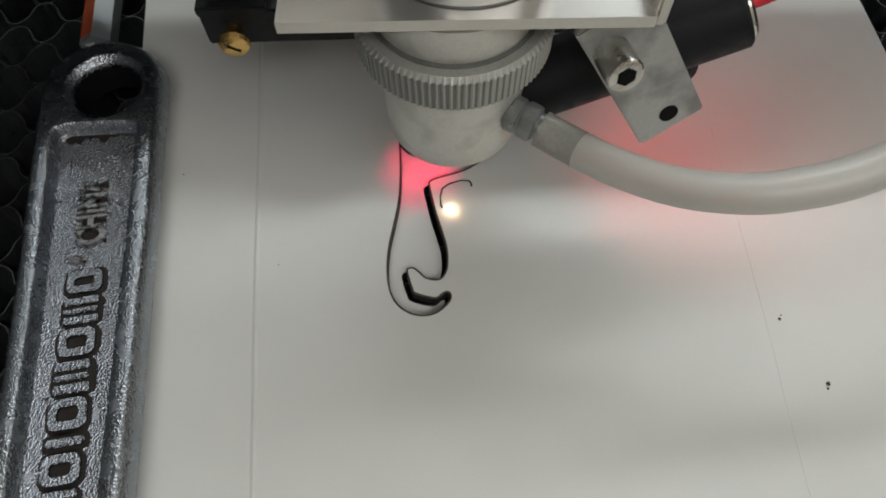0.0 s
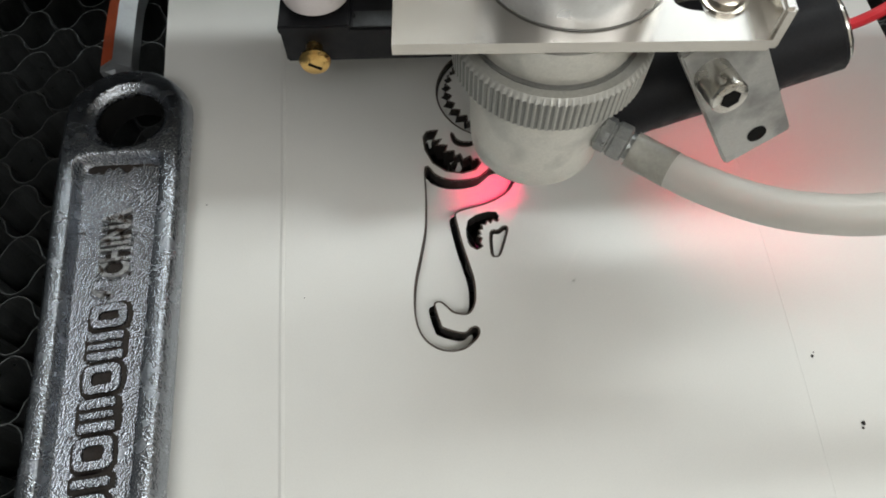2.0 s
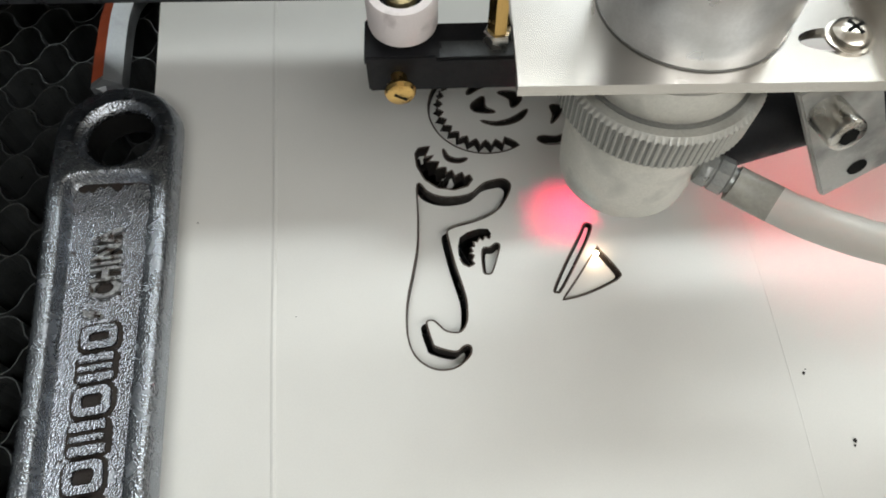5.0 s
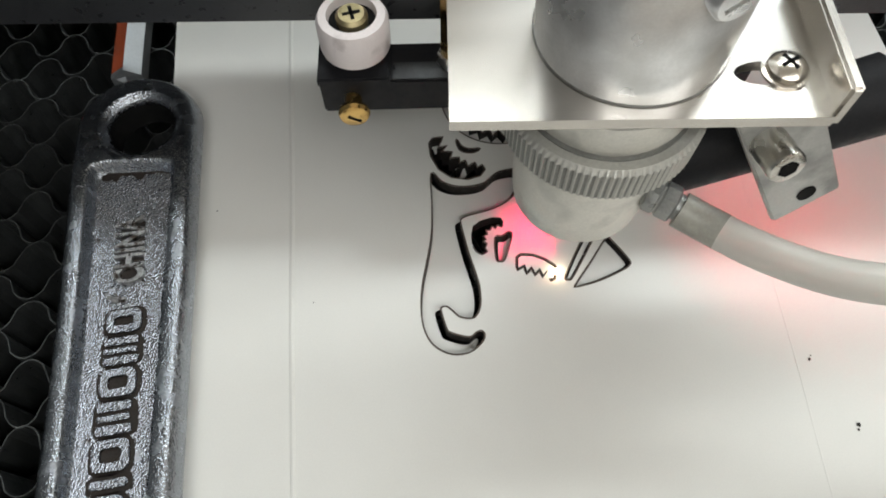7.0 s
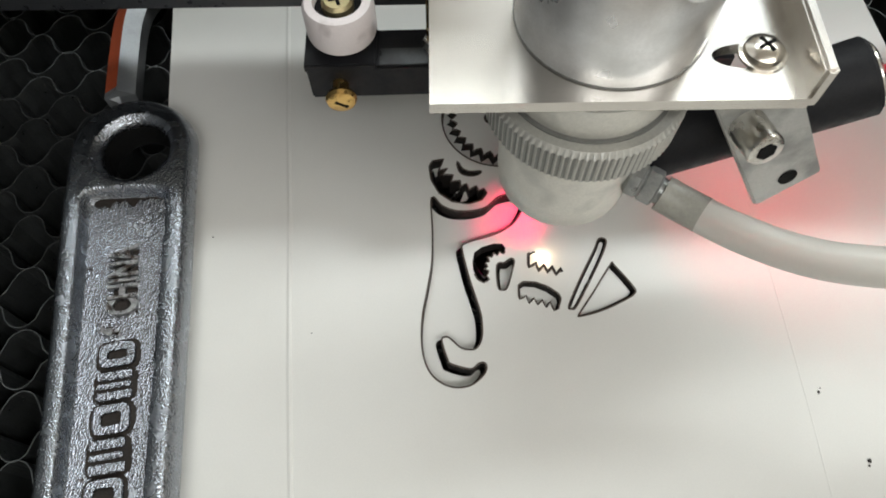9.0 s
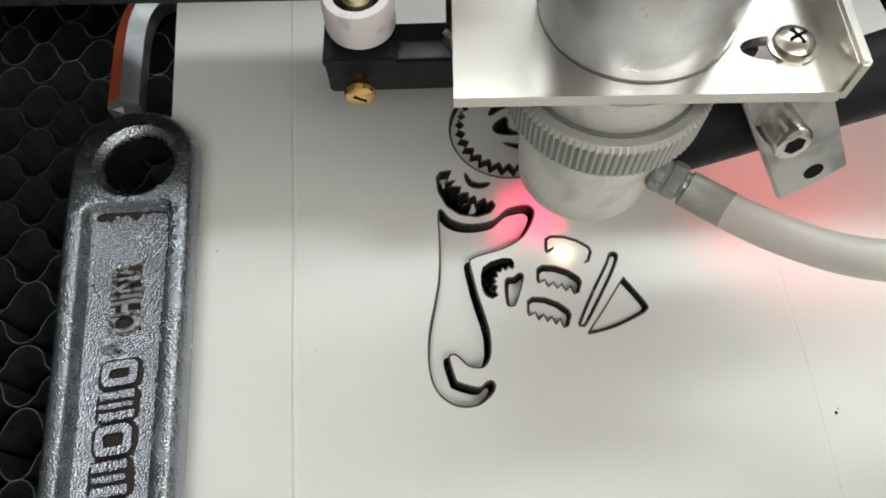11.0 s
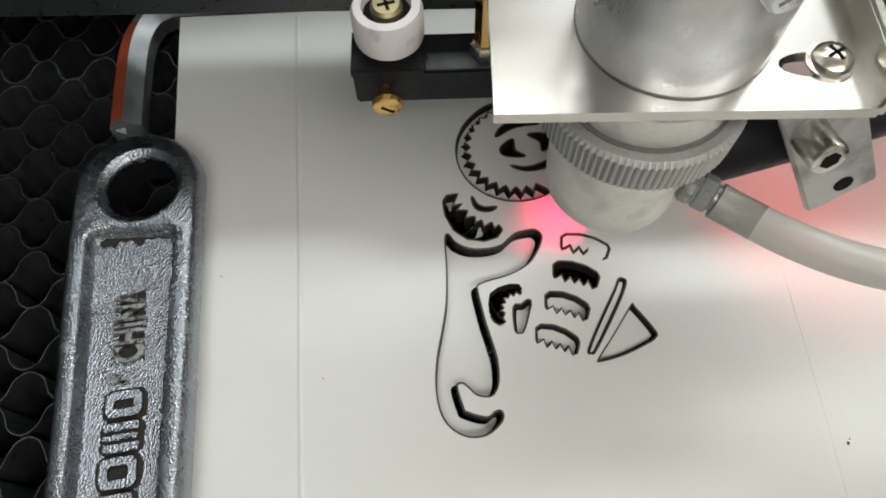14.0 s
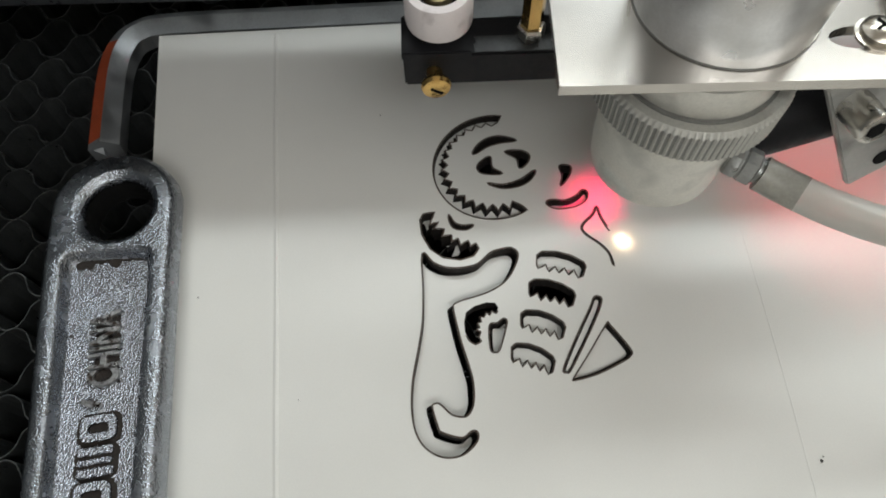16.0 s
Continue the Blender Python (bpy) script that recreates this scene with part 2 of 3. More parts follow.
# ---- room that closes the place ----
def room():
    def wall(name, lo, hi, mat=PAINT):
        bm = bmesh.new()
        box(bm, lo, hi)
        return tagged(part(name, bm, mat), kind="structure", label="plain painted wall of the workshop", category="wall")
    wall("wall_north", (-180, 180, -90), (180, 190, 175))
    wall("wall_east", (180, -190, -90), (190, 190, 175))
    wall("wall_west", (-190, -190, -90), (-180, 190, 175))
    wall("wall_south", (-180, -190, -90), (180, -180, 175))
    tagged(wall("floor", (-190, -190, -100), (190, 190, -90), FLOOR), label="grey workshop floor", category="floor")
    tagged(wall("ceiling", (-190, -190, 175), (190, 190, 185)), label="plain painted ceiling", category="ceiling")


room()
BED = -0.62


def housing():
    """Unseen sheet-steel panels round the bed, added to block light from the sides and back."""
    case = new("added_housing")
    tagged(case, "unseen grey powder-coated sheet-steel panels round the bed, added to block light", "machine housing", kind="structure")
    for lo, hi in (((-13.4, -24, -4), (-13.0, 28, 40)), ((38, -24, -4), (38.4, 28, 12)), ((-13, 16.4, -4), (38, 16.8, 11.6))):
        bm = bmesh.new()
        box(bm, lo, hi, None, 0.1)
        part("blocking_panel", bm, HOUSING, case)
    bm = bmesh.new()
    box(bm, (-13.4, -24, BED - 3.6), (38.4, 28, BED - 2.6), None, 0.1)
    part("base_panel", bm, HOUSING, case)


def bench():
    """Workbench that carries the machine."""
    table = new("workbench")
    tagged(table, "plain wooden workbench under the laser machine", "workbench", kind="structure")
    top = BED - 3.62
    bm = bmesh.new()
    box(bm, (-60, -45, top - 3), (80, 50, top), None, 0.2)
    part("bench_top", bm, BENCH, table)
    for x, y in ((-54, -39), (74, -39), (-54, 44), (74, 44)):
        bm = bmesh.new()
        box(bm, (x - 3, y - 3, -90), (x + 3, y + 3, top - 2.9), None, 0.3)
        part("leg", bm, BENCH, table)


housing()
bench()

# ---- laser bed ----
def honeycomb():
    bed = new("honeycomb_bed")
    tagged(bed, "blackened aluminium honeycomb cutting bed", "cutting bed", kind="structure")
    bm = bmesh.new()
    box(bm, (-13, -22, BED - 2.6), (38, 26, BED - 1.6))
    part("tray", bm, BLACK_TRAY, bed, "black steel tray")
    period, pitch, amp = 1.42, 0.68, 0.325
    for row in range(-20, 20):
        bm = bmesh.new()
        y0, flip = 1.55 + row * pitch, (-1 if row % 2 else 1)
        crest = -8.6 - 0.11 * (y0 - 1.55)
        rnd = random.Random(row)
        pts = []
        wob = rnd.uniform(-0.05, 0.05)
        for k in range(361):
            x = -18 + k * 0.1
            s = math.cos(2 * math.pi * (x - crest) / period)
            s = math.copysign(abs(s) ** 0.55, s)
            pts.append((x + wob + 0.035 * math.sin(x * 2.3 + row), y0 + flip * amp * s + 0.04 * math.sin(x * 1.7 + row * 2.1)))
        half, rows = 0.009, []
        for i, (x, y) in enumerate(pts):
            a, b = pts[max(i - 1, 0)], pts[min(i + 1, len(pts) - 1)]
            d = Vector((b[0] - a[0], b[1] - a[1])).normalized()
            n = Vector((-d.y, d.x)) * half
            top = BED + 0.02 * math.sin(x * 3.1 + row)
            rows.append([bm.verts.new((x + n.x, y + n.y, BED - 1.6)), bm.verts.new((x + n.x, y + n.y, top)),
                         bm.verts.new((x - n.x, y - n.y, top)), bm.verts.new((x - n.x, y - n.y, BED - 1.6))])
        for a, b in zip(rows, rows[1:]):
            for k in range(3):
                f = bm.faces.new((a[k], a[k + 1], b[k + 1], b[k]))
                f.material_index = 1 if k == 1 else 0
        part("strip", bm, [HONEY, RIM], bed)
    return bed


honeycomb()

# ---- white board with its cuts; (x, y) in centimetres ----
HANDLE = [(0.04, 3.71), (0.22, 3.49), (0.5, 3.33), (0.85, 3.29), (1.15, 3.34), (1.32, 3.46), (1.48, 3.58), (1.72, 3.63), (1.9, 3.63),
          (2.0, 3.52), (1.98, 3.38), (1.87, 3.17), (1.68, 2.93), (1.42, 2.77), (1.12, 2.67), (0.76, 2.6), (0.56, 2.53), (0.52, 2.43),
          (0.55, 2.1), (0.6, 1.7), (0.7, 1.15), (0.73, 0.85), (0.69, 0.48), (0.57, 0.28), (0.43, 0.26), (0.27, 0.32), (0.16, 0.45),
          (0.06, 0.55), (-0.04, 0.56), (-0.1, 0.48), (-0.03, 0.1), (0.04, -0.02), (0.41, -0.16), (0.58, -0.07), (0.67, -0.06),
          (0.7, -0.14), (0.63, -0.27), (0.4, -0.43), (0.13, -0.46), (-0.12, -0.37), (-0.33, -0.16), (-0.44, 0.16), (-0.45, 0.59),
          (-0.38, 1.08), (-0.23, 1.63), (-0.09, 2.21), (-0.01, 2.94)]
MOUTH = [(0.07, 4.52), (0.15, 4.65), (0.37, 4.67), (0.29, 4.52), (0.22, 4.36), (0.43, 4.42), (0.28, 4.27), (0.54, 4.24), (0.46, 4.06),
         (0.68, 4.08), (0.66, 3.9), (0.81, 3.98), (0.84, 3.8), (1.02, 3.9), (1.05, 3.75), (1.17, 3.82), (1.21, 3.71), (1.09, 3.56),
         (0.81, 3.5), (0.47, 3.59), (0.22, 3.82), (0.08, 4.18)]
LID = [(0.69, 4.56), (0.77, 4.38), (0.94, 4.28), (1.17, 4.27), (1.02, 4.19), (0.81, 4.23), (0.71, 4.35)]
BROW = [(1.41, 6.07), (1.53, 6.29), (1.77, 6.45), (2.08, 6.48), (2.41, 6.33), (2.05, 6.31), (1.74, 6.24)]
EYE_A = [(1.76, 5.96), (1.49, 5.78), (1.48, 5.61), (1.65, 5.52), (1.97, 5.49), (1.77, 5.67)]
EYE_B = [(2.13, 6.05), (2.46, 6.04), (2.64, 5.91), (2.58, 5.72), (2.39, 5.59), (2.37, 5.84)]
UNDER = [(1.64, 5.27), (1.95, 5.19), (2.34, 5.27), (2.71, 5.48), (2.57, 5.26), (2.3, 5.13), (1.92, 5.12)]
DROP = [(3.28, 5.53), (3.5, 5.49), (3.44, 5.28), (3.22, 5.04), (3.3, 5.26)]
LIP = [(2.83, 4.62), (2.93, 4.69), (3.24, 4.64), (3.5, 4.73), (3.65, 4.85), (3.74, 4.8), (3.69, 4.63), (3.48, 4.5), (3.14, 4.46), (2.94, 4.51)]
JAW = [(0.72, 2.11), (0.78, 2.31), (0.95, 2.42), (1.21, 2.48), (1.39, 2.45), (1.44, 2.34), (1.38, 2.23), (1.3, 2.3), (1.24, 2.21),
       (1.18, 2.28), (1.12, 2.18), (1.03, 2.2), (1.05, 2.08), (0.96, 2.06), (1.0, 1.96), (0.92, 1.92), (1.01, 1.86), (0.95, 1.76),
       (1.0, 1.68), (0.89, 1.63), (0.79, 1.71), (0.71, 1.9)]
TOOTH = [(1.22, 1.97), (1.37, 2.0), (1.5, 2.08), (1.56, 2.04), (1.5, 1.85), (1.34, 1.48), (1.25, 1.43), (1.18, 1.5)]
SLOT = [(3.4, 2.33), (3.49, 2.34), (3.52, 2.24), (3.28, 1.82), (2.68, 0.96), (2.56, 0.88), (2.53, 0.95), (2.87, 1.51), (3.28, 2.12)]
TRIANGLE = [(3.52, 1.72), (3.59, 1.7), (3.87, 1.19), (3.84, 1.06), (3.65, 0.96), (3.17, 0.79), (2.72, 0.71), (2.71, 0.76), (3.09, 1.2)]
COMB = [(0, 0), (0.04, 0.23), (0.16, 0.29), (0.45, 0.25), (0.73, 0.13), (0.95, -0.04), (0.98, -0.14), (0.88, -0.34), (0.79, -0.37),
        (0.74, -0.17), (0.61, -0.28), (0.55, -0.11), (0.42, -0.21), (0.36, -0.05), (0.22, -0.16), (0.18, 0.01), (0.01, -0.06)]
OUTLINE = [(3.97, 2.99), (3.91, 3.29), (3.75, 3.54), (3.55, 3.74), (3.46, 3.9), (3.52, 4.04), (3.75, 4.23), (3.88, 4.41), (3.91, 4.18),
           (4.0, 3.9), (4.1, 3.72), (4.21, 3.55), (4.24, 3.29)]
THICK, KERF = 0.30, 0.034


def gear_arc():
    """Crescent with a toothed inner side."""
    cx, cy, out = 1.83, 5.72, []
    for k in range(41):
        a = radians(76 + k * (294 - 76) / 40)
        r = 1.35 + 0.03 * math.sin(2 * a)
        out.append(Vector((cx + r * math.cos(a), cy + r * math.sin(a))))
    teeth = 17
    for k in range(2 * teeth + 1):
        u = k / (2 * teeth)
        a = radians(292 - u * (292 - 79))
        r = (1.19 if k % 2 == 0 else 1.01 + 0.08 * u)
        out.append(Vector((cx + r * math.cos(a), cy + r * math.sin(a))))
    return out


def comb_at(x, y, wide):
    return [(x + wide * a, y + b) for a, b in COMB]


# outline, straight-sided, cut from, cut till, first corner, way round, then: drop (x, y, z, tilt) or gone
CUTS = {
    "handle": (HANDLE, 0, None, (-0.07, -0.02, -0.24, 0, 0, 0)),
    "mouth": (MOUTH, 1, None, (-0.12, 0.3, -0.31, 0, 0, 180)),
    "lid": (LID, 0, None, (-0.02, 0.0, -0.34, 0, 4, 0)),
    "brow": (BROW, 0, None, None), "eye_a": (EYE_A, 0, None, None), "eye_b": (EYE_B, 0, None, None),
    "under": (UNDER, 0, None, None), "drop": (DROP, 0, None, None),
    "lip": (LIP, 0, None, (0.05, 0.02, -0.2, 0, -6, 0)),
    "jaw": (JAW, 1, (-0.45, 0.6, 5, -1, 1.02), None),
    "tooth": (TOOTH, 0, (1.4, 1.85, 0, 1, 1.9), (0.03, 0.0, -0.22, 4, 5, 0)),
    "slot": (SLOT, 0, (2.42, 3.6, 6, -1, 3.7), (0.0, 0.0, -0.07, 0, 4, 0)),
    "triangle": (TRIANGLE, 0, (3.58, 4.65, 6, -1, 4.75), (-0.03, 0.02, -0.13, 0, 0, 0)),
    "comb_a": (comb_at(1.56, 1.25, 0.82), 1, (5.55, 7.3, 8, -1, 7.4), (0.0, 0.0, -0.16, 0, 3, 0)),
    "comb_b": (comb_at(1.85, 1.92, 0.86), 1, (7.3, 10.0, 9, 1, 10.1), (0.02, 0.0, -0.22, 8, 6, 4)),
    "comb_c": (comb_at(2.12, 2.57, 0.92), 1, (10.25, 12.25, 8, -1, 12.3), None),
    "comb_d": (comb_at(2.38, 3.18, 1.0), 1, (12.55, 14.8, 8, -1, 14.85), (-0.02, 0.0, -0.16, 0, 0, 0)),
    "outline": (OUTLINE, 0, (15.15, 16.3, 0, 1, 17.0), None),
}
KEYED = []


def board():
    sheet_loop = dense([(-5.15, -12), (11.2, -12), (11.42, 9.56), (-5.95, 10.52), (-5.80, 6.4), (-5.15, 4.3)], 1.0)
    loops = {}
    for name, (pts, straight, *_rest) in CUTS.items():
        loops[name] = dense(pts, 0.07) if straight else smooth_loop(pts)
    loops["gear"] = dense(gear_arc(), 0.09)
    bm = bmesh.new()
    slab(bm, [sheet_loop, *loops.values()], -THICK, 0.0, 1)
    sheet = part("board", bm, [WHITE_BOARD, CHAR])
    tagged(sheet, "white board with charred laser-cut shapes, on the honeycomb bed", "board")

    def crease(points, high, z):
        bm = bmesh.new()
        sweep(bm, [Vector((x, y, z)) for x, y in points], high, 10)
        part("crease", bm, WHITE_BOARD, sheet)
    crease([(-3.03 + 0.01 * math.sin(k), -12 + k * 1.11) for k in range(21)], 0.07, -0.042)
    crease([(p.x, p.y) for p in spline([(5.9, -12, 0), (6.35, -4.24, 0), (6.55, -1.6, 0), (6.69, 0.76, 0), (6.8, 3.6, 0)], 6)], 0.02, -0.0135)

    for name, loop in loops.items():
        if name != "gear" and CUTS[name][2]:
            continue
        bm = bmesh.new()
        outer, n = inset(loop, -0.022), len(loop)
        va = [bm.verts.new((p[0], p[1], 0.003)) for p in loop]
        vb = [bm.verts.new((p[0], p[1], 0.003)) for p in outer]
        for i in range(n):
            bm.faces.new((va[i], va[(i + 1) % n], vb[(i + 1) % n], vb[i]))
        part("scorched_rim", bm, CHAR_EDGE, sheet, "thin brown scorched rim of a cut")

    def cutout(name, loop):
        bm = bmesh.new()
        mid = sum((Vector(p) for p in loop), Vector((0, 0))) / len(loop)
        edge = [Vector(p) - mid for p in inset(loop, KERF)]
        slab(bm, [edge], -THICK, 0.0, sides=False)
        ob = part("cutout", bm, WHITE_BOARD)
        bm = bmesh.new()
        slab(bm, [edge], -THICK, 0.0, caps=False)
        bmesh.ops.delete(bm, geom=[v for v in bm.verts if not v.link_faces], context="VERTS")
        part("charred_edge", bm, CHAR, ob, "black charred edge")
        tagged(ob, "white cut-out piece with charred edges", "cut-out", "cut-out pieces")
        ob.location = (mid.x * CM, mid.y * CM, 0)
        return ob, mid

    def rest(mid, d):
        return pose((mid.x + d[0]) * CM, (mid.y + d[1]) * CM, d[2] * CM, *d[3:])

    ob, mid = cutout("gear", loops["gear"])
    ob.matrix_world = rest(mid, (-0.02, 0.0, -0.17, 0, 0, 0))
    for name, (pts, straight, timing, fallen) in CUTS.items():
        loop = loops[name]
        if not timing:
            if fallen:
                ob, mid = cutout(name, loop)
                ob.matrix_world = rest(mid, fallen)
            continue
        t0, t1, first, way, t_drop = timing
        ob, mid = cutout(name, loop)
        lies = fallen or (0, 0.1, -1.7, 8, 4, 0)
        flat = rest(mid, (0, 0, 0, 0, 0, 0))
        if t_drop < 16:
            KEYED.append((ob, [(0, flat), (t_drop, flat), (t_drop + 0.22, rest(mid, lies)), (16, rest(mid, lies))]))
        inner, n = inset(loop, KERF), len(loop)
        pace = {"comb_a": 2.0, "comb_b": 0.7, "comb_c": 2.0, "comb_d": 2.0}.get(name, 1.0)
        start = first * (n // len(pts)) if not straight else min(range(n), key=lambda i: (Vector(loop[i]) - Vector(pts[first])).length)
        step = max(2, n // 26)
        order = list(range(0, n, step))
        for k, i in enumerate(order):
            j = min(i + step, n)
            m = ((i + j) / 2 - start) * way % n / n
            t = t0 + (t1 - t0) * m ** pace
            if t <= 0:
                continue
            bm = bmesh.new()
            cols = []
            for q in range(i, j + 1):
                o, p = loop[q % n], inner[q % n]
                cols.append([bm.verts.new((o[0], o[1], 0)), bm.verts.new((p[0], p[1], 0)),
                             bm.verts.new((p[0], p[1], -THICK)), bm.verts.new((o[0], o[1], -THICK))])
            for a, b in zip(cols, cols[1:]):
                for e in range(4):
                    f = bm.faces.new((a[e], a[(e + 1) % 4], b[(e + 1) % 4], b[e]))
                    f.material_index = 0 if e == 0 else 1
            bm.faces.new(cols[0])
            bm.faces.new(cols[-1][::-1])
            sliver = part("sliver", bm, [WHITE_BOARD, CHAR], sheet)
            bm = bmesh.new()
            outer = inset(loop, -0.02)
            cols = [(bm.verts.new((loop[q % n][0], loop[q % n][1], 0)), bm.verts.new((outer[q % n][0], outer[q % n][1], 0))) for q in range(i, j + 1)]
            for a, b in zip(cols, cols[1:]):
                bm.faces.new((a[0], b[0], b[1], a[1]))
            scorch = part("scorched_rim", bm, CHAR_EDGE, sheet)
            under, over = pose(0, 0, -0.02 * CM), pose(0, 0, 0.003 * CM)
            scorch.matrix_local = under
            if t < 16:
                KEYED.append((scorch, [(0, under), (max(t - 0.02, 0.02), under), (t + 0.05, over), (16.2, over)]))
                down = pose(0, 0, -1.9 * CM)
                KEYED.append((sliver, [(0, pose(0, 0, 0)), (max(t - 0.02, 0.02), pose(0, 0, 0)), (t + 0.08, down), (16.2, down)]))
    return sheet


board()


def crumb(x, y, s):
    bm = bmesh.new()
    bmesh.ops.create_icosphere(bm, subdivisions=1, radius=s)
    for v in bm.verts:
        v.co = Vector((v.co.x * random.uniform(0.7, 1.5), v.co.y * random.uniform(0.7, 1.6), v.co.z * 0.7 + s * 0.5)) + Vector((x, y, 0))
    tagged(part("crumb", bm, CHAR), "tiny charred crumb lying on the white board", "crumb", "crumbs on the board")


for x, y, s in ((7.3, -2.58, 0.035), (6.83, -1.27, 0.028), (-4.62, 3.25, 0.015), (7.27, -2.66, 0.02), (6.88, -1.2, 0.014), (-2.6, 0.9, 0.012), (-0.6, 7.4, 0.016)):
    crumb(x, y, s)


# ---- wrench lying on the board's edge ----
def wrench():
    top, mid_y, half = 0.90, 5.16, 1.245
    cx = -6.195
    loop = [Vector((cx + half * math.cos(radians(a)), mid_y + half * math.sin(radians(a)) * 0.98)) for a in range(0, 181, 8)]
    left = [(-7.42, 3.9), (-7.33, 2.4), (-7.24, 1.0), (-7.15, -1.0), (-7.08, -4.0), (-7.05, -9.0)]
    right = [(-4.87, -9.0), (-4.87, -4.0), (-4.89, -1.0), (-4.91, 1.5), (-4.94, 3.9)]
    loop += [Vector(p) for p in left + right]
    hx, hy = -6.1, 5.08

    def recess_loop(d):
        pts = [(-7.0 + d, 3.82 - d), (-6.93 + d, 4.02 - d), (-6.75, 4.08 - d), (-5.62, 4.02 - d), (-5.42 - d, 3.96 - d), (-5.36 - d, 3.77 - d),
               (-5.36 - d, 2.5), (-5.33 - d, 0), (-5.3 - d, -4), (-5.3 - d, -8.5), (-6.56 + d, -8.5), (-6.64 + d, -4), (-6.78 + d, 0), (-6.91 + d, 2.5)]
        return [Vector(p) for p in pts]
    tool = new("wrench")
    tagged(tool, "worn chrome-plated steel wrench handle with a hanging hole", "wrench")
    bm = bmesh.new()
    wide = inset(loop, -0.05)

    def shell(steps):
        rings = [[bm.verts.new((p[0], p[1], z)) for p in ring] for ring, z in steps]
        for a, b in zip(rings, rings[1:]):
            for k in range(len(a)):
                bm.faces.new((a[k], a[(k + 1) % len(a)], b[(k + 1) % len(a)], b[k]))
        return rings
    outer = shell([(inset(wide, d), z) for d, z in ((0.30, 0.0), (0.17, 0.16), (0.05, 0.36), (0.0, 0.47), (0.01, 0.58), (0.035, 0.70), (0.08, 0.80), (0.13, 0.866), (0.18, 0.895), (0.20, top))])[-1]
    inner = shell([(recess_loop(d), z) for d, z in ((-0.10, top), (-0.085, 0.893), (-0.05, 0.85), (-0.01, 0.75), (0.03, 0.65), (0.07, 0.60))])[0]
    bore = [bm.verts.new((hx + 0.88 * math.cos(radians(a)), hy + 0.88 * math.sin(radians(a)), top)) for a in range(0, 360, 9)]
    flat = outer + inner + bore
    for a, b, c in tessellate_polygon([[Vector((v.co.x, v.co.y, 0)) for v in ring] for ring in (outer, inner, bore)]):
        bm.faces.new((flat[a], flat[b], flat[c]))
    part("handle", bm, CHROME, tool, "", True)
    bm = bmesh.new()
    slab(bm, [recess_loop(-0.05)], 0.1, 0.62)
    part("recess", bm, CAST, tool, "pitted grey recessed panel")
    bm = bmesh.new()
    n = 40
    rings = [[bm.verts.new((hx + r * math.cos(2 * math.pi * k / n), hy + r * math.sin(2 * math.pi * k / n), z)) for k in range(n)]
             for r, z in ((0.88, top), (0.865, top - 0.008), (0.745, top - 0.10), (0.71, top - 0.17), (0.70, top - 0.24), (0.70, 0.02))]
    for a, b in zip(rings, rings[1:]):
        for k in range(n):
            f = bm.faces.new((a[k], a[(k + 1) % n], b[(k + 1) % n], b[k]))
            # lower bore wall painted near-black for its shade
            f.material_index = 1 if b is rings[-1] else 0
    part("hole_rim", bm, [CHROME, HOLE], tool, smooth=True)

    def letters(text, y, x, size):
        data = bpy.data.curves.new("letters", "FONT")
        data.body, data.size, data.extrude, data.align_x, data.align_y = text, size * CM, 0.05 * CM, "CENTER", "CENTER"
        data.offset, data.bevel_depth = 0.010 * CM, 0.012 * CM
        carrier = bpy.data.objects.new("letters", data)
        scene.collection.objects.link(carrier)
        bpy.context.view_layer.update()
        mesh = bpy.data.meshes.new_from_object(carrier.evaluated_get(bpy.context.evaluated_depsgraph_get()))
        bpy.data.objects.remove(carrier)
        mesh.materials.clear()
        mesh.materials.append(RUST)
        ob = new("lettering", mesh)
        ob.parent = tool
        ob.matrix_local = pose(x * CM, y * CM, 0.67 * CM, 0, 0, 94)
        ob["label"] = "raised rusty lettering CHINA"
        m = Matrix.Scale(0.70, 4, (1, 0, 0)) @ Matrix.Scale(1.15, 4, (0, 1, 0))
        mesh.transform(m)
    letters("CHINA", 2.1, -6.05, 0.67)

    def pad(y, x, long, wide, turn=4):
        bm = bmesh.new()
        box(bm, (-wide / 2, -long / 2, 0.6), (wide / 2, long / 2, 0.628), None, 0.0)
        bmesh.ops.transform(bm, matrix=Matrix.Translation((x, y, 0)) @ Matrix.Rotation(radians(turn), 4, "Z"), verts=bm.verts)
        part("dirt", bm, DIRT, tool, "dark grime round the letters")
    pad(2.1, -6.05, 1.36, 0.46)
    bm = bmesh.new()
    rnd = random.Random(5)
    edge = [Vector((-6.88 + 0.1 * k, 4.09)) for k in range(15)] + [Vector((-5.46 - 0.1 * k, 3.9 + rnd.uniform(-0.13, 0.07))) for k in range(15)]
    slab(bm, [edge], 0.6, 0.626)
    part("rust_patch", bm, DIRT, tool, "brown rust in the recess corner")
    # rust pits along the edge of the rim
    bm = bmesh.new()
    for k in range(34):
        at = Vector((-5.06 + rnd.gauss(0, 0.02), 1.3 - abs(rnd.gauss(0, 2.2)), 0.868))
        made = bmesh.ops.create_icosphere(bm, subdivisions=1, radius=rnd.uniform(0.012, 0.032))["verts"]
        stretch = rnd.uniform(0.8, 2.0)
        for v in made:
            v.co = Vector((v.co.x, v.co.y * stretch, v.co.z * 0.5)) + at
    part("rust_pits", bm, DIRT, tool, "dark rust pits along the rim")
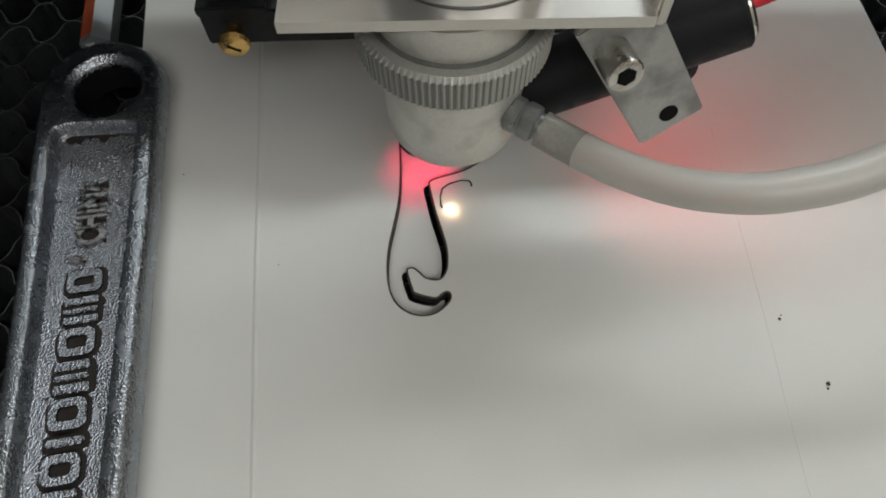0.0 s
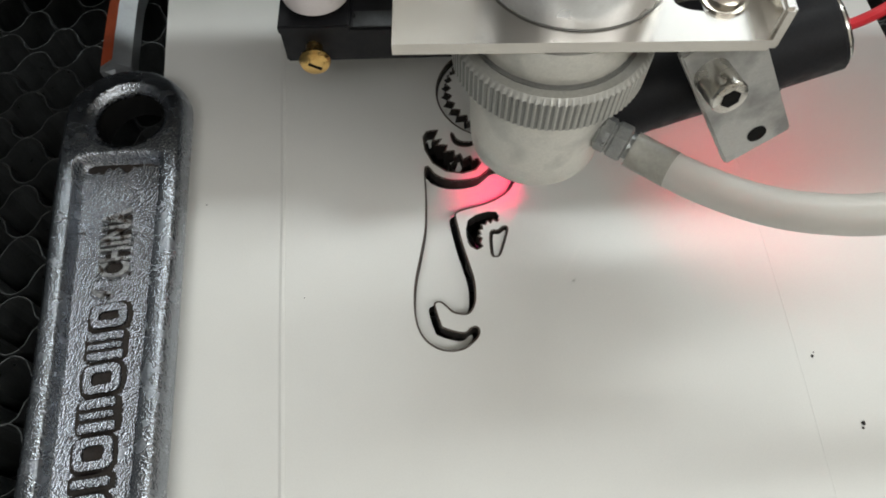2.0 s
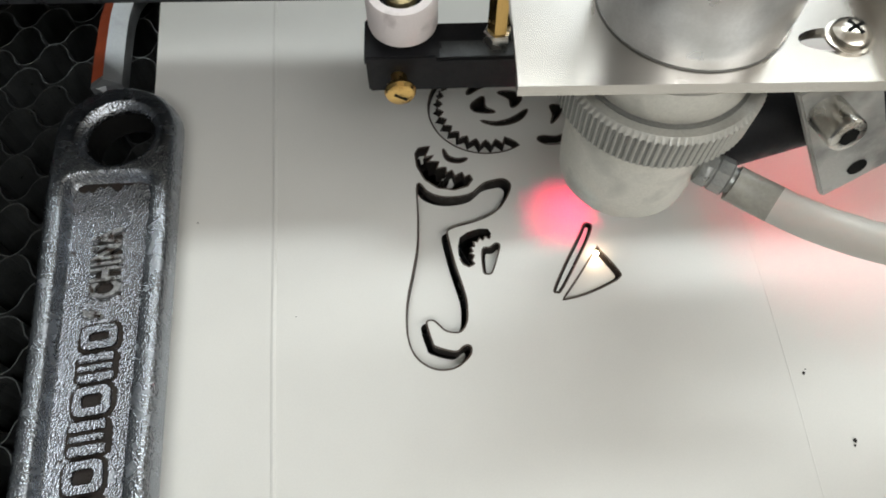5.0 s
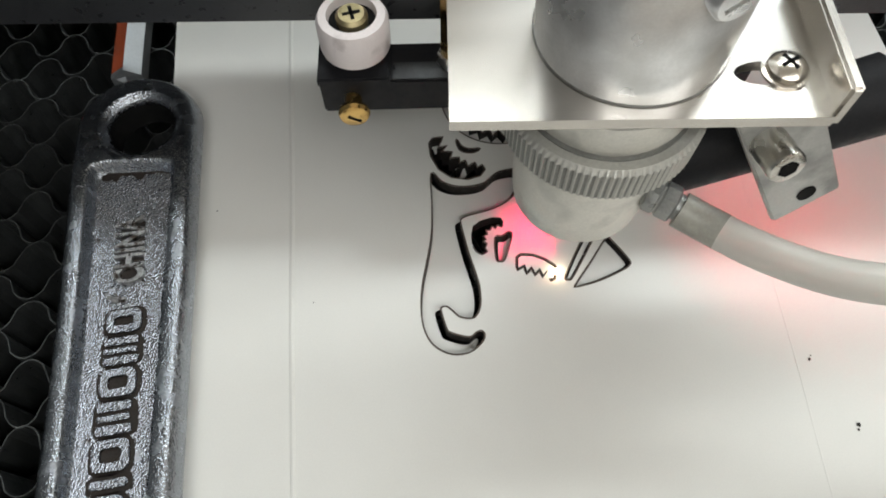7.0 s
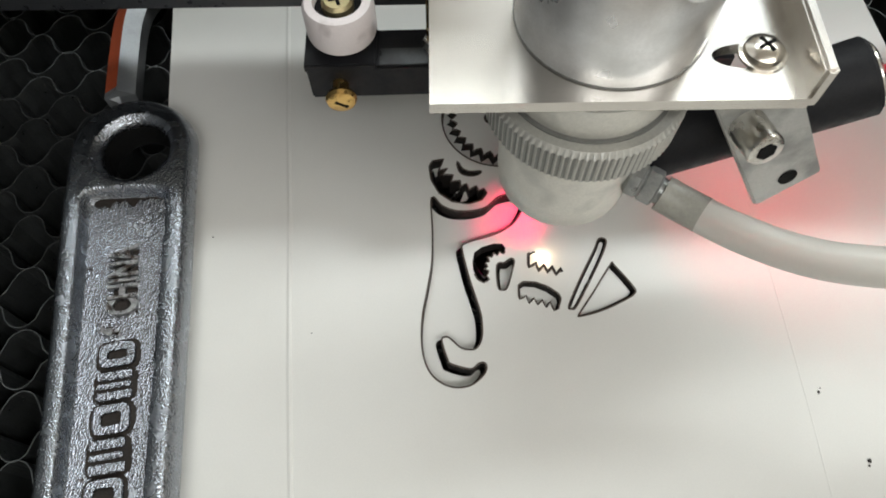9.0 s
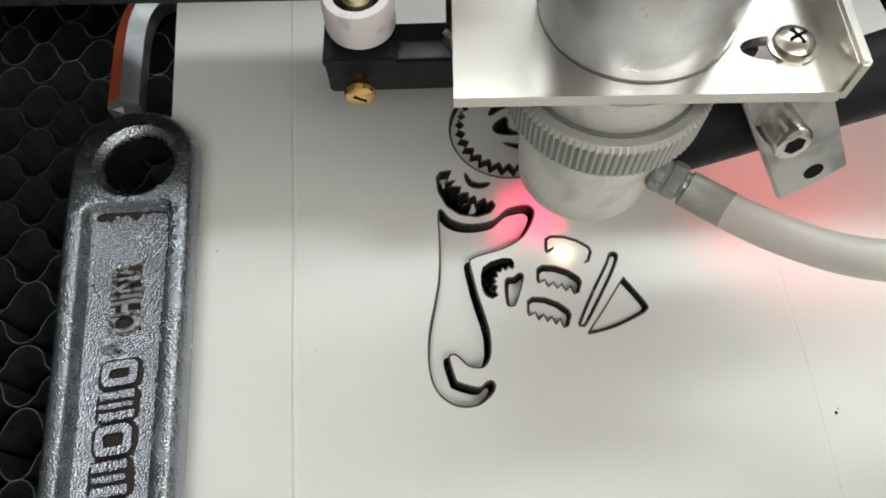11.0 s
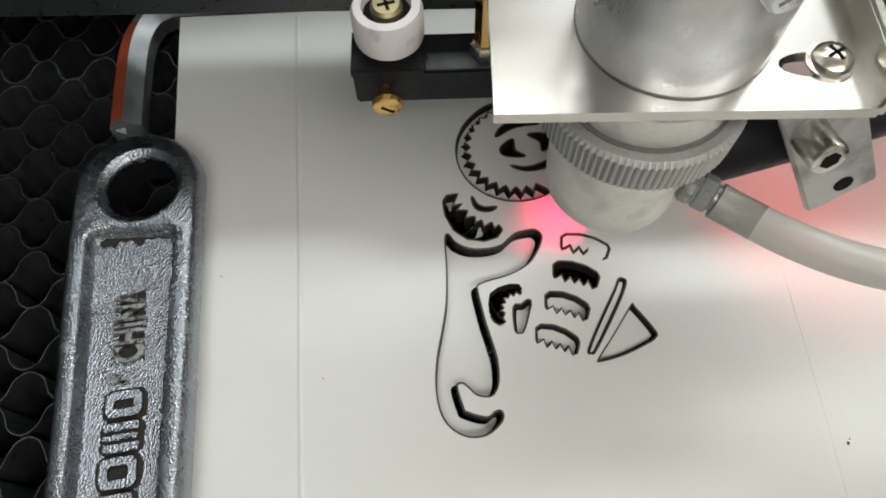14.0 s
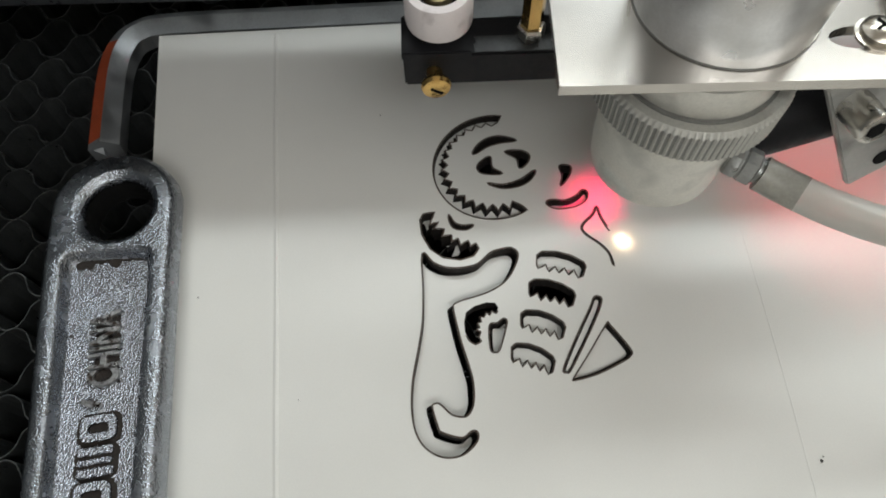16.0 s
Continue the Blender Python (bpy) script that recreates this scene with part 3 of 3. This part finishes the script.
    # maker's mark: plain raised rounded blocks, each hollow or split, with grime round them
    def rounded(w, h, power=0.45):
        return [Vector((0.5 * w * math.copysign(abs(math.cos(q)) ** power, math.cos(q)),
                        0.5 * h * math.copysign(abs(math.sin(q)) ** power, math.sin(q)))) for q in [2 * math.pi * j / 32 for j in range(32)]]
    y = 0.61
    for k, long in enumerate((0.46, 0.52, 0.52, 0.58, 0.54, 0.22, 0.5, 0.5, 0.5)):
        at = Matrix.Translation((-6.03 + (y - 0.6) * -0.012, y, 0)) @ Matrix.Rotation(radians(4), 4, "Z")
        rnd = random.Random(k)
        wide = 0.64
        bm = bmesh.new()
        slab(bm, [[p * rnd.uniform(1.0, 1.07) for p in rounded(wide + 0.12, long + 0.1)]], 0.6, 0.626)
        bmesh.ops.transform(bm, matrix=at, verts=bm.verts)
        part("grime", bm, DIRT, tool)
        bm = bmesh.new()
        if long < 0.3:
            box(bm, (-wide / 2, -0.07, 0.6), (wide / 2, 0.07, 0.70), None, 0.03)
        elif k % 2 == 0:
            slab(bm, [rounded(wide, long), rounded(wide - 0.28, long - 0.28)[::-1]], 0.6, 0.70)
        else:
            for lo, hi in ((-0.5, -0.22), (-0.09, 0.09), (0.22, 0.5)):
                box(bm, (-wide / 2, long * lo, 0.6), (wide / 2 - rnd.uniform(0.0, 0.08), long * hi, 0.70), None, 0.02)
        bmesh.ops.transform(bm, matrix=at, verts=bm.verts)
        part("mark_block", bm, CAST, tool)
        y -= long / 2 + 0.09 + (0.52, 0.52, 0.58, 0.54, 0.22, 0.5, 0.5, 0.5, 0)[k] / 2
    for dx in (-0.28, -0.14):
        bm = bmesh.new()
        box(bm, (-0.045, -0.14, 0.6), (0.045, 0.14, 0.70), None, 0.02)
        bmesh.ops.transform(bm, matrix=Matrix.Translation((-6.02 + dx, 1.08, 0)) @ Matrix.Rotation(radians(62), 4, "Z"), verts=bm.verts)
        part("mark_tick", bm, RUST, tool)


wrench()


def hex_key():
    pts = spline([(-7.0, 7.34, 0), (-7.0, 7.42, 0), (-7.03, 8.4, 0), (-7.03, 9.6, 0), (-6.88, 10.36, 0), (-6.5, 10.82, 0), (-5.6, 10.95, 0), (-2, 10.76, 0), (4, 10.42, 0), (13, 9.92, 0)], 8)
    r = 0.41
    bm = bmesh.new()
    sweep(bm, [Vector((p.x, p.y, BED + 0.374)) for p in pts], r, 6, lambda k, i: 1 if k == 1 and 7 < i < 32 else (2 if i == 0 else 0), 0.6)
    split = {1: bmesh.new(), 2: bmesh.new()}
    for f in [f for f in bm.faces if f.material_index]:
        target = split[f.material_index]
        target.faces.new([target.verts.new(v.co) for v in f.verts])
    bmesh.ops.delete(bm, geom=[f for f in bm.faces if f.material_index], context="FACES")
    for other in split.values():
        bmesh.ops.remove_doubles(other, verts=other.verts, dist=1e-4)
    ob = part("hex_key", bm, STEEL)
    tagged(ob, "large bent steel hex key with an orange side", "hex key")
    part("orange_side", split[1], ORANGE, ob, "orange flat side")
    part("end_chamfer", split[2], STEEL, ob, "bright ground end")


hex_key()


# ---- laser head; its space has the cutting point at the origin ----
def laser_head():
    AXIS = (0.1, 0.48)
    head = new("laser_head")
    tagged(head, "aluminium laser cutting head with air hose on a black carriage", "laser head")
    bm = bmesh.new()
    lathe(bm, [(0.3, 2.38), (0.88, 2.36), (1.04, 2.4), (1.115, 2.52), (1.15, 2.9), (1.165, 3.6), (1.185, 4.7)], (*AXIS, 0))
    part("nozzle", bm, NOZZLE, head, "matt grey aluminium nozzle", True)
    bm = bmesh.new()
    lathe(bm, [(0.80, 2.38), (0.80, 2.33), (0.83, 2.31), (0.87, 2.33), (0.88, 2.38)], (*AXIS, 0))
    part("nozzle_lip", bm, SHINY, head, "polished rim of the nozzle mouth", True)
    bm = bmesh.new()
    n = 368
    prof = []
    for z, r0, ribs in ((4.40, 1.34, 0), (4.48, 1.455, 0.02), (5.02, 1.465, 0.02), (5.10, 1.40, 0)):
        prof.append([bm.verts.new((AXIS[0] + (r0 + (ribs if k % 4 < 2 else 0.0)) * math.cos(2 * math.pi * k / n),
                                   AXIS[1] + (r0 + (ribs if k % 4 < 2 else 0.0)) * math.sin(2 * math.pi * k / n), z)) for k in range(n)])
    for a, b in zip(prof, prof[1:]):
        for k in range(n):
            f = bm.faces.new((a[k], a[(k + 1) % n], b[(k + 1) % n], b[k]))
            # valley faces take the darker copy, as painted shade
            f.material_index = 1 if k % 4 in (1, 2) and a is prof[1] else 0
    bm.faces.new(prof[0])
    bm.faces.new(prof[-1])
    part("knurled_ring", bm, [KNURL, KNURL_SHADE], head, "finely knurled grey ring")
    bm = bmesh.new()
    lathe(bm, [(1.27, 5.08), (1.27, 5.13)], (*AXIS, 0))
    part("groove", bm, GROOVE, head, smooth=True)
    bm = bmesh.new()
    lathe(bm, [(1.2, 5.12), (1.215, 5.16), (1.215, 5.70)], (*AXIS, 0))
    part("collar", bm, NOZZLE, head, smooth=True)
    # mounting plate, slightly turned
    turn = Matrix.Rotation(radians(-4.2), 4, "Z")
    square = Matrix.Rotation(radians(-5.2), 4, "Z")
    bm = bmesh.new()
    y0, y1 = -0.74, 1.6
    slot = [Vector((1.86 + 0.42 * math.cos(a), -0.03 + 0.2 * math.sin(a))) for a in [2 * math.pi * k / 24 for k in range(24)]]
    outline = [Vector(p) for p in ((-2.2, y0), (2.56, y0), (2.56, y1), (-2.2, y1))]
    slab(bm, [outline, slot], 5.77, 5.95)
    bmesh.ops.transform(bm, matrix=square, verts=bm.verts)
    plate = part("mounting_plate", bm, PLATE, head, "brushed aluminium mounting plate")
    bm = bmesh.new()
    box(bm, (2.55, y0 + 0.05, 5.72), (2.72, y1, 6.4), square, 0.04)
    part("flange", bm, PLATE, head)
    bm = bmesh.new()
    lathe(bm, [(1.3, 5.95), (1.3, 8.3), (1.22, 8.42), (1.12, 8.43), (1.06, 8.3)], (0.3, 0.72, 0))
    part("lens_tube", bm, TUBE, head, "turned aluminium lens tube", True)
    bm = bmesh.new()
    lathe(bm, [(1.312, 5.955), (1.312, 5.975), (1.30, 5.98)], (0.3, 0.72, 0))
    part("seam", bm, GROOVE, head, smooth=True)
    out = Vector((math.cos(radians(-76)), math.sin(radians(-76)), 0))
    at = Vector((0.3, 0.72, 7.7)) + out * 1.24
    bm = bmesh.new()
    lathe(bm, [(0.26, 0.0), (0.26, 0.2), (0.23, 0.24), (0.12, 0.25)], at, aim((0, 0, 0), out), 28)
    clamp = part("clamp_screw", bm, TUBE, head, "aluminium clamp screw on the lens tube", True)
    bm = bmesh.new()
    box(bm, (-0.16, -0.035, 0.235), (0.16, 0.035, 0.256), Matrix.Translation(at) @ aim((0, 0, 0), out) @ Matrix.Rotation(radians(30), 4, "Z"))
    part("screw_slot", bm, FITTING, clamp)
    bm = bmesh.new()
    lathe(bm, [(0.31, 5.95), (0.31, 5.99), (0.26, 6.0), (0.25, 6.07), (0.18, 6.13), (0.08, 6.15)], (2.08, -0.2, 0))
    screw = part("plate_screw", bm, SHINY, head, "shiny cross-head screw with washer", True)
    bm = bmesh.new()
    for a in (25, 115):
        box(bm, (-0.13, -0.025, 6.13), (0.13, 0.025, 6.155), Matrix.Translation((2.08, -0.2, 0)) @ Matrix.Rotation(radians(a), 4, "Z"))
    part("cross_slot", bm, HOLE, screw)
    # slanted bracket with socket screw
    a, d = Vector((2.28, -0.42, 5.25)), Vector((3.55, -0.62, 3.12))
    z = (d - a).normalized()
    w = Vector((1.15, 0.16, 0.0))
    w = (w - z * w.dot(z)).normalized()
    nrm = z.cross(w)
    if nrm.y > 0:
        nrm = -nrm
    m = Matrix((w, nrm, z)).transposed().to_4x4()
    m.translation = a
    bm = bmesh.new()
    long = (d - a).length
    box(bm, (-0.56, -0.16, -0.3), (0.56, 0.0, long + 0.05), m, 0.03)
    bracket = part("bracket", bm, BRACKET, head, "slanted grey aluminium bracket")
    bm = bmesh.new()
    lathe(bm, [(0.155, 0.0), (0.155, 0.02)], m @ Vector((0.05, 0.0, long - 0.32)), m.to_3x3().to_4x4() @ Matrix.Rotation(radians(-90), 4, "X"), 20)
    part("bolt_hole", bm, HOLE, bracket)
    turn_out = m.to_3x3().to_4x4() @ Matrix.Rotation(radians(-90), 4, "X")
    bm = bmesh.new()
    p = m @ Vector((-0.26, -0.02, 0.32))
    lathe(bm, [(0.26, 0.0), (0.27, 0.02), (0.27, 0.50), (0.268, 0.54), (0.25, 0.572), (0.23, 0.58), (0.16, 0.58)], p, turn_out, 40)
    cap = part("socket_screw", bm, NICKEL, bracket, "nickel socket-head screw", True)
    bm = bmesh.new()
    lathe(bm, [(0.15, 0.58), (0.15, 0.59)], p, turn_out, 6)
    part("hex_socket", bm, HOLE, cap)
    # red pointer module
    tail, nose = Vector((4.45, 0.30, 4.7)), Vector((1.05, 0.42, 3.05))
    bm = bmesh.new()
    rod(bm, nose, tail, 0.61, 32)
    pointer = part("pointer_tube", bm, BLACK, head, "black red-dot pointer tube", True)
    bm = bmesh.new()
    back = (tail - nose).normalized()
    lathe(bm, [(0.5, 0.0), (0.5, 0.05), (0.44, 0.09), (0.15, 0.09)], tail - back * 0.01, aim(nose, tail), 32)
    part("end_cap", bm, NICKEL, pointer, "bright metal end cap", True)
    bm = bmesh.new()
    sweep(bm, spline([tail, tail + Vector((0.5, 0.1, 0.1)), tail + Vector((1.6, 0.5, 0.3)), tail + Vector((4.0, 1.2, 0.6))], 6), 0.09, 10)
    part("wire", bm, RED_WIRE, pointer, "red wire")
    spot = Vector((-0.44, 1.10, 0.0))
    src = Vector((0.35, 1.45, 2.3))
    bm = bmesh.new()
    lathe(bm, [(0.13, 0.0), (0.13, 0.01)], src, aim(src, spot), 16)
    part("pointer_lens", bm, RED_GLOW, pointer, "glowing red pointer lens")
    bm = bmesh.new()
    sh = aim(src, spot)
    k = 24
    rings = [[bm.verts.new(src + (sh @ Vector((r * math.cos(2 * math.pi * q / k), r * math.sin(2 * math.pi * q / k), h)))) for q in range(k)]
             for r, h in ((0.24, -0.08), (0.24, 0.56), (0.15, 0.62), (0.15, -0.04))]
    for ra, rb in zip(rings, rings[1:]):
        for q in range(k):
            bm.faces.new((ra[q], ra[(q + 1) % k], rb[(q + 1) % k], rb[q]))
    bm.faces.new(rings[0])
    part("pointer_nose", bm, BLACK, pointer)
    # added red emitter and hood, for the wide red glow right of the nozzle
    side, goal = Vector((3.7, 0.5, 3.55)), Vector((5.5, 1.0, 0.0))
    sh = aim(side, goal)
    bm = bmesh.new()
    lathe(bm, [(0.22, 0.0), (0.22, 0.02)], side, sh, 16)
    part("red_fill_disc", bm, RED_FILL, pointer, "added glowing red disc that spreads red light on the board")
    bm = bmesh.new()
    rings = [[bm.verts.new(side + (sh @ Vector((r * math.cos(2 * math.pi * q / k), r * math.sin(2 * math.pi * q / k), h)))) for q in range(k)]
             for r, h in ((0.40, -0.1), (0.40, 0.40), (0.36, 0.40), (0.36, -0.05))]
    for ra, rb in zip(rings, rings[1:]):
        for q in range(k):
            bm.faces.new((ra[q], ra[(q + 1) % k], rb[(q + 1) % k], rb[q]))
    bm.faces.new(rings[0])
    part("red_fill_hood", bm, BLACK, pointer)
    # air fitting and hose
    f0, f1 = Vector((0.86, -0.30, 3.5)), Vector((1.5, -0.75, 3.42))
    bm = bmesh.new()
    rod(bm, f0, f1, 0.22, 20)
    part("barb", bm, FITTING, head, "grey barbed air fitting", True)
    bm = bmesh.new()
    lathe(bm, [(0.22, 0.0), (0.28, 0.02), (0.30, 0.05), (0.30, 0.19), (0.27, 0.21), (0.27, 0.24), (0.30, 0.26), (0.305, 0.29), (0.305, 0.46), (0.28, 0.49), (0.24, 0.50)], f0 + (f1 - f0) * 0.06, aim(f0, f1), 9)
    part("air_fitting", bm, FITTING, head, "dark hose collar with two ridges", True)
    path = [(1.22, -0.56, 3.44), (1.69, -0.94, 3.4), (2.27, -1.5, 3.5), (2.94, -2.05, 3.7), (3.56, -2.45, 4.0), (4.32, -2.68, 4.3), (5.49, -2.6, 4.6), (7.5, -1.9, 5.2), (10, -0.5, 6.5)]
    pts = spline(path, 8)
    bm = bmesh.new()
    sweep(bm, pts[8:], 0.295, 20)
    hose = part("air_hose", bm, HOSE, head, "milky translucent air hose", True)
    bm = bmesh.new()
    sweep(bm, pts[3:12], 0.298, 20)
    part("hose_end", bm, HOSE_CORE, hose, "darker hose end pushed over the barb", True)
    # black carriage bar, standoffs, rollers
    bm = bmesh.new()
    box(bm, (0, 0, 2.6), (7.6, 0.9, 3.4), Matrix.Translation((-4.22, 2.5, 0)) @ turn, 0.04)
    bar = part("carriage_bar", bm, BLACK, head, "black anodised carriage bar")
    bm = bmesh.new()
    box(bm, (-0.02, -0.03, 3.3), (1.25, 0.92, 3.5), Matrix.Translation((-4.22, 2.5, 0)) @ turn, 0.03)
    part("end_block", bm, BLACK, bar, "raised black block under the roller")
    # thin lighter plate: the reflection on the bar's top, put into colour
    bm = bmesh.new()
    box(bm, (1.3, 0.03, 3.395), (2.75, 0.42, 3.42), Matrix.Translation((-4.22, 2.5, 0)) @ turn, 0.01)
    part("sheen_strip", bm, SHEEN_BLACK, bar, "thin lighter strip that paints the sheen on the bar's top")
    bm = bmesh.new()
    b0 = Vector((-3.66, 2.5, 2.98))
    rod(bm, b0, b0 + Vector((0, -0.32, 0)), 0.15, 20)
    lathe(bm, [(0.17, 0), (0.265, 0.02), (0.285, 0.09), (0.25, 0.16), (0.15, 0.205), (0.05, 0.215)], b0 + Vector((0, -0.3, 0)), aim((0, 0, 0), (0, -1, 0)), 24)
    bscrew = part("brass_screw", bm, BRASS, bar, "small brass adjusting screw", True)
    bm = bmesh.new()
    box(bm, (-0.13, -0.525, -0.025), (0.13, -0.49, 0.025), Matrix.Translation(b0) @ Matrix.Rotation(radians(35), 4, "Y"))
    part("screw_slot", bm, HOLE, bscrew)
    for x, y in ((-1.85, 2.75), (1.9, 2.75)):
        bm = bmesh.new()
        lathe(bm, [(0.26, 3.4), (0.27, 3.42), (0.27, 3.62), (0.24, 3.66)], (x, y, 0), None, 6)
        nut = part("nut", bm, NICKEL, bar)
        bm = bmesh.new()
        lathe(bm, [(0.2, 3.66), (0.2, 5.7)], (x, y, 0), None, 6)
        part("standoff", bm, BRASS, bar, "brass hexagonal standoff")
    bm = bmesh.new()
    lathe(bm, [(0.46, 3.72), (0.59, 3.77), (0.61, 3.85), (0.61, 4.34), (0.56, 4.44), (0.42, 4.46), (0.40, 4.28)], (-3.5, 2.98, 0))
    roller = part("roller", bm, NYLON, head, "white nylon roller", True)
    bm = bmesh.new()
    lathe(bm, [(0.40, 4.27), (0.40, 4.30)], (-3.5, 2.98, 0))
    part("bearing", bm, HOLE, roller)
    bm = bmesh.new()
    lathe(bm, [(0.27, 4.28), (0.27, 4.42), (0.22, 4.48)], (-3.5, 2.98, 0))
    rs = part("roller_screw", bm, OLD_BRASS, roller, "dull cross-head screw", True)
    bm = bmesh.new()
    for an in (10, 100):
        box(bm, (-0.15, -0.03, 4.47), (0.15, 0.03, 4.49), Matrix.Translation((-3.5, 2.98, 0)) @ Matrix.Rotation(radians(an), 4, "Z"))
    part("cross_slot", bm, HOLE, rs)
    # spark
    bm = bmesh.new()
    bmesh.ops.create_icosphere(bm, subdivisions=3, radius=0.05)
    for v in bm.verts:
        v.co.z = v.co.z * 1.0 + 0.06
    spark = part("spark", bm, SPARK, head, "white-hot cutting spark", True)
    return head, spark


HEAD, SPARK_OB = laser_head()


def gantry():
    beam = new("gantry_beam")
    tagged(beam, "black aluminium gantry beam", "gantry beam")
    bm = bmesh.new()
    box(bm, (-12.3, 3.22, 3.72), (30, 7.5, 4.4), None, 0.05)
    part("rail", bm, BEAM_BLACK, beam)
    bm = bmesh.new()
    box(bm, (-12.2, 3.42, 4.35), (29.9, 7.6, 5.3), None, 0.08)
    part("profile", bm, BEAM_BLACK, beam)
    return beam


BEAM = gantry()

# ---- travel of the head over the board, in centimetres ----
TRAVEL = [
    (0, 0.92, 1.78), (0.5, 1.11, 2.50), (1, 1.35, 2.46), (1.5, 1.22, 1.94), (2, 1.82, 2.05),
    (2.5, 2.73, 1.11), (3, 3.35, 2.24), (3.5, 2.75, 0.82), (4, 3.81, 1.26), (4.2, 3.38, 1.63),
    (5.2, 3.5, 1.6), (6.3, 2.00, 1.26), (6.5, 2.01, 1.27), (7, 2.33, 1.05), (7.5, 2.34, 1.58), (8, 2.15, 1.50),
    (8.5, 2.13, 1.89), (9.7, 2.3, 2.1), (11, 2.43, 2.45), (11.5, 2.51, 2.05), (12, 2.70, 2.22), (12.5, 2.89, 2.52),
    (13, 2.57, 3.53), (13.5, 2.66, 2.82), (14, 2.80, 2.78), (14.5, 3.00, 3.11), (15, 3.34, 2.82),
    (15.5, 3.54, 3.88), (16, 4.26, 3.53)
]
# the laser fires in these stretches
FIRING = [(0, 0.25), (0.58, 0.65), (0.9, 1.03), (1.4, 1.85), (2.4, 4.3), (4.6, 6.2), (6.85, 7.2), (8.4, 8.6), (8.9, 10.5), (10.9, 11.2), (12.8, 13.15), (13.59, 13.75), (14.4, 14.55), (15.2, 16)]


def motions():
    walk(HEAD, [(t, pose(x * CM, y * CM, 0)) for t, x, y in TRAVEL])
    s, c = math.sin(radians(5.2)), math.cos(radians(5.2))
    walk(BEAM, [(t, pose((x * s + y * c) * s * CM, (x * s + y * c) * c * CM, 0, 0, 0, -5.2)) for t, x, y in TRAVEL])
    rows, up, on = [], pose(0, 0, 3.6 * CM), pose(0, 0, 0)
    for a, b in FIRING:
        if a > 0:
            rows += [(a - 0.07, up), (a, on)]
        else:
            rows.append((0, on))
        rows += [(b, on)] + ([(b + 0.07, up)] if b < 16 else [])
    walk(SPARK_OB, rows)
    for ob, keys in KEYED:
        walk(ob, keys)


motions()
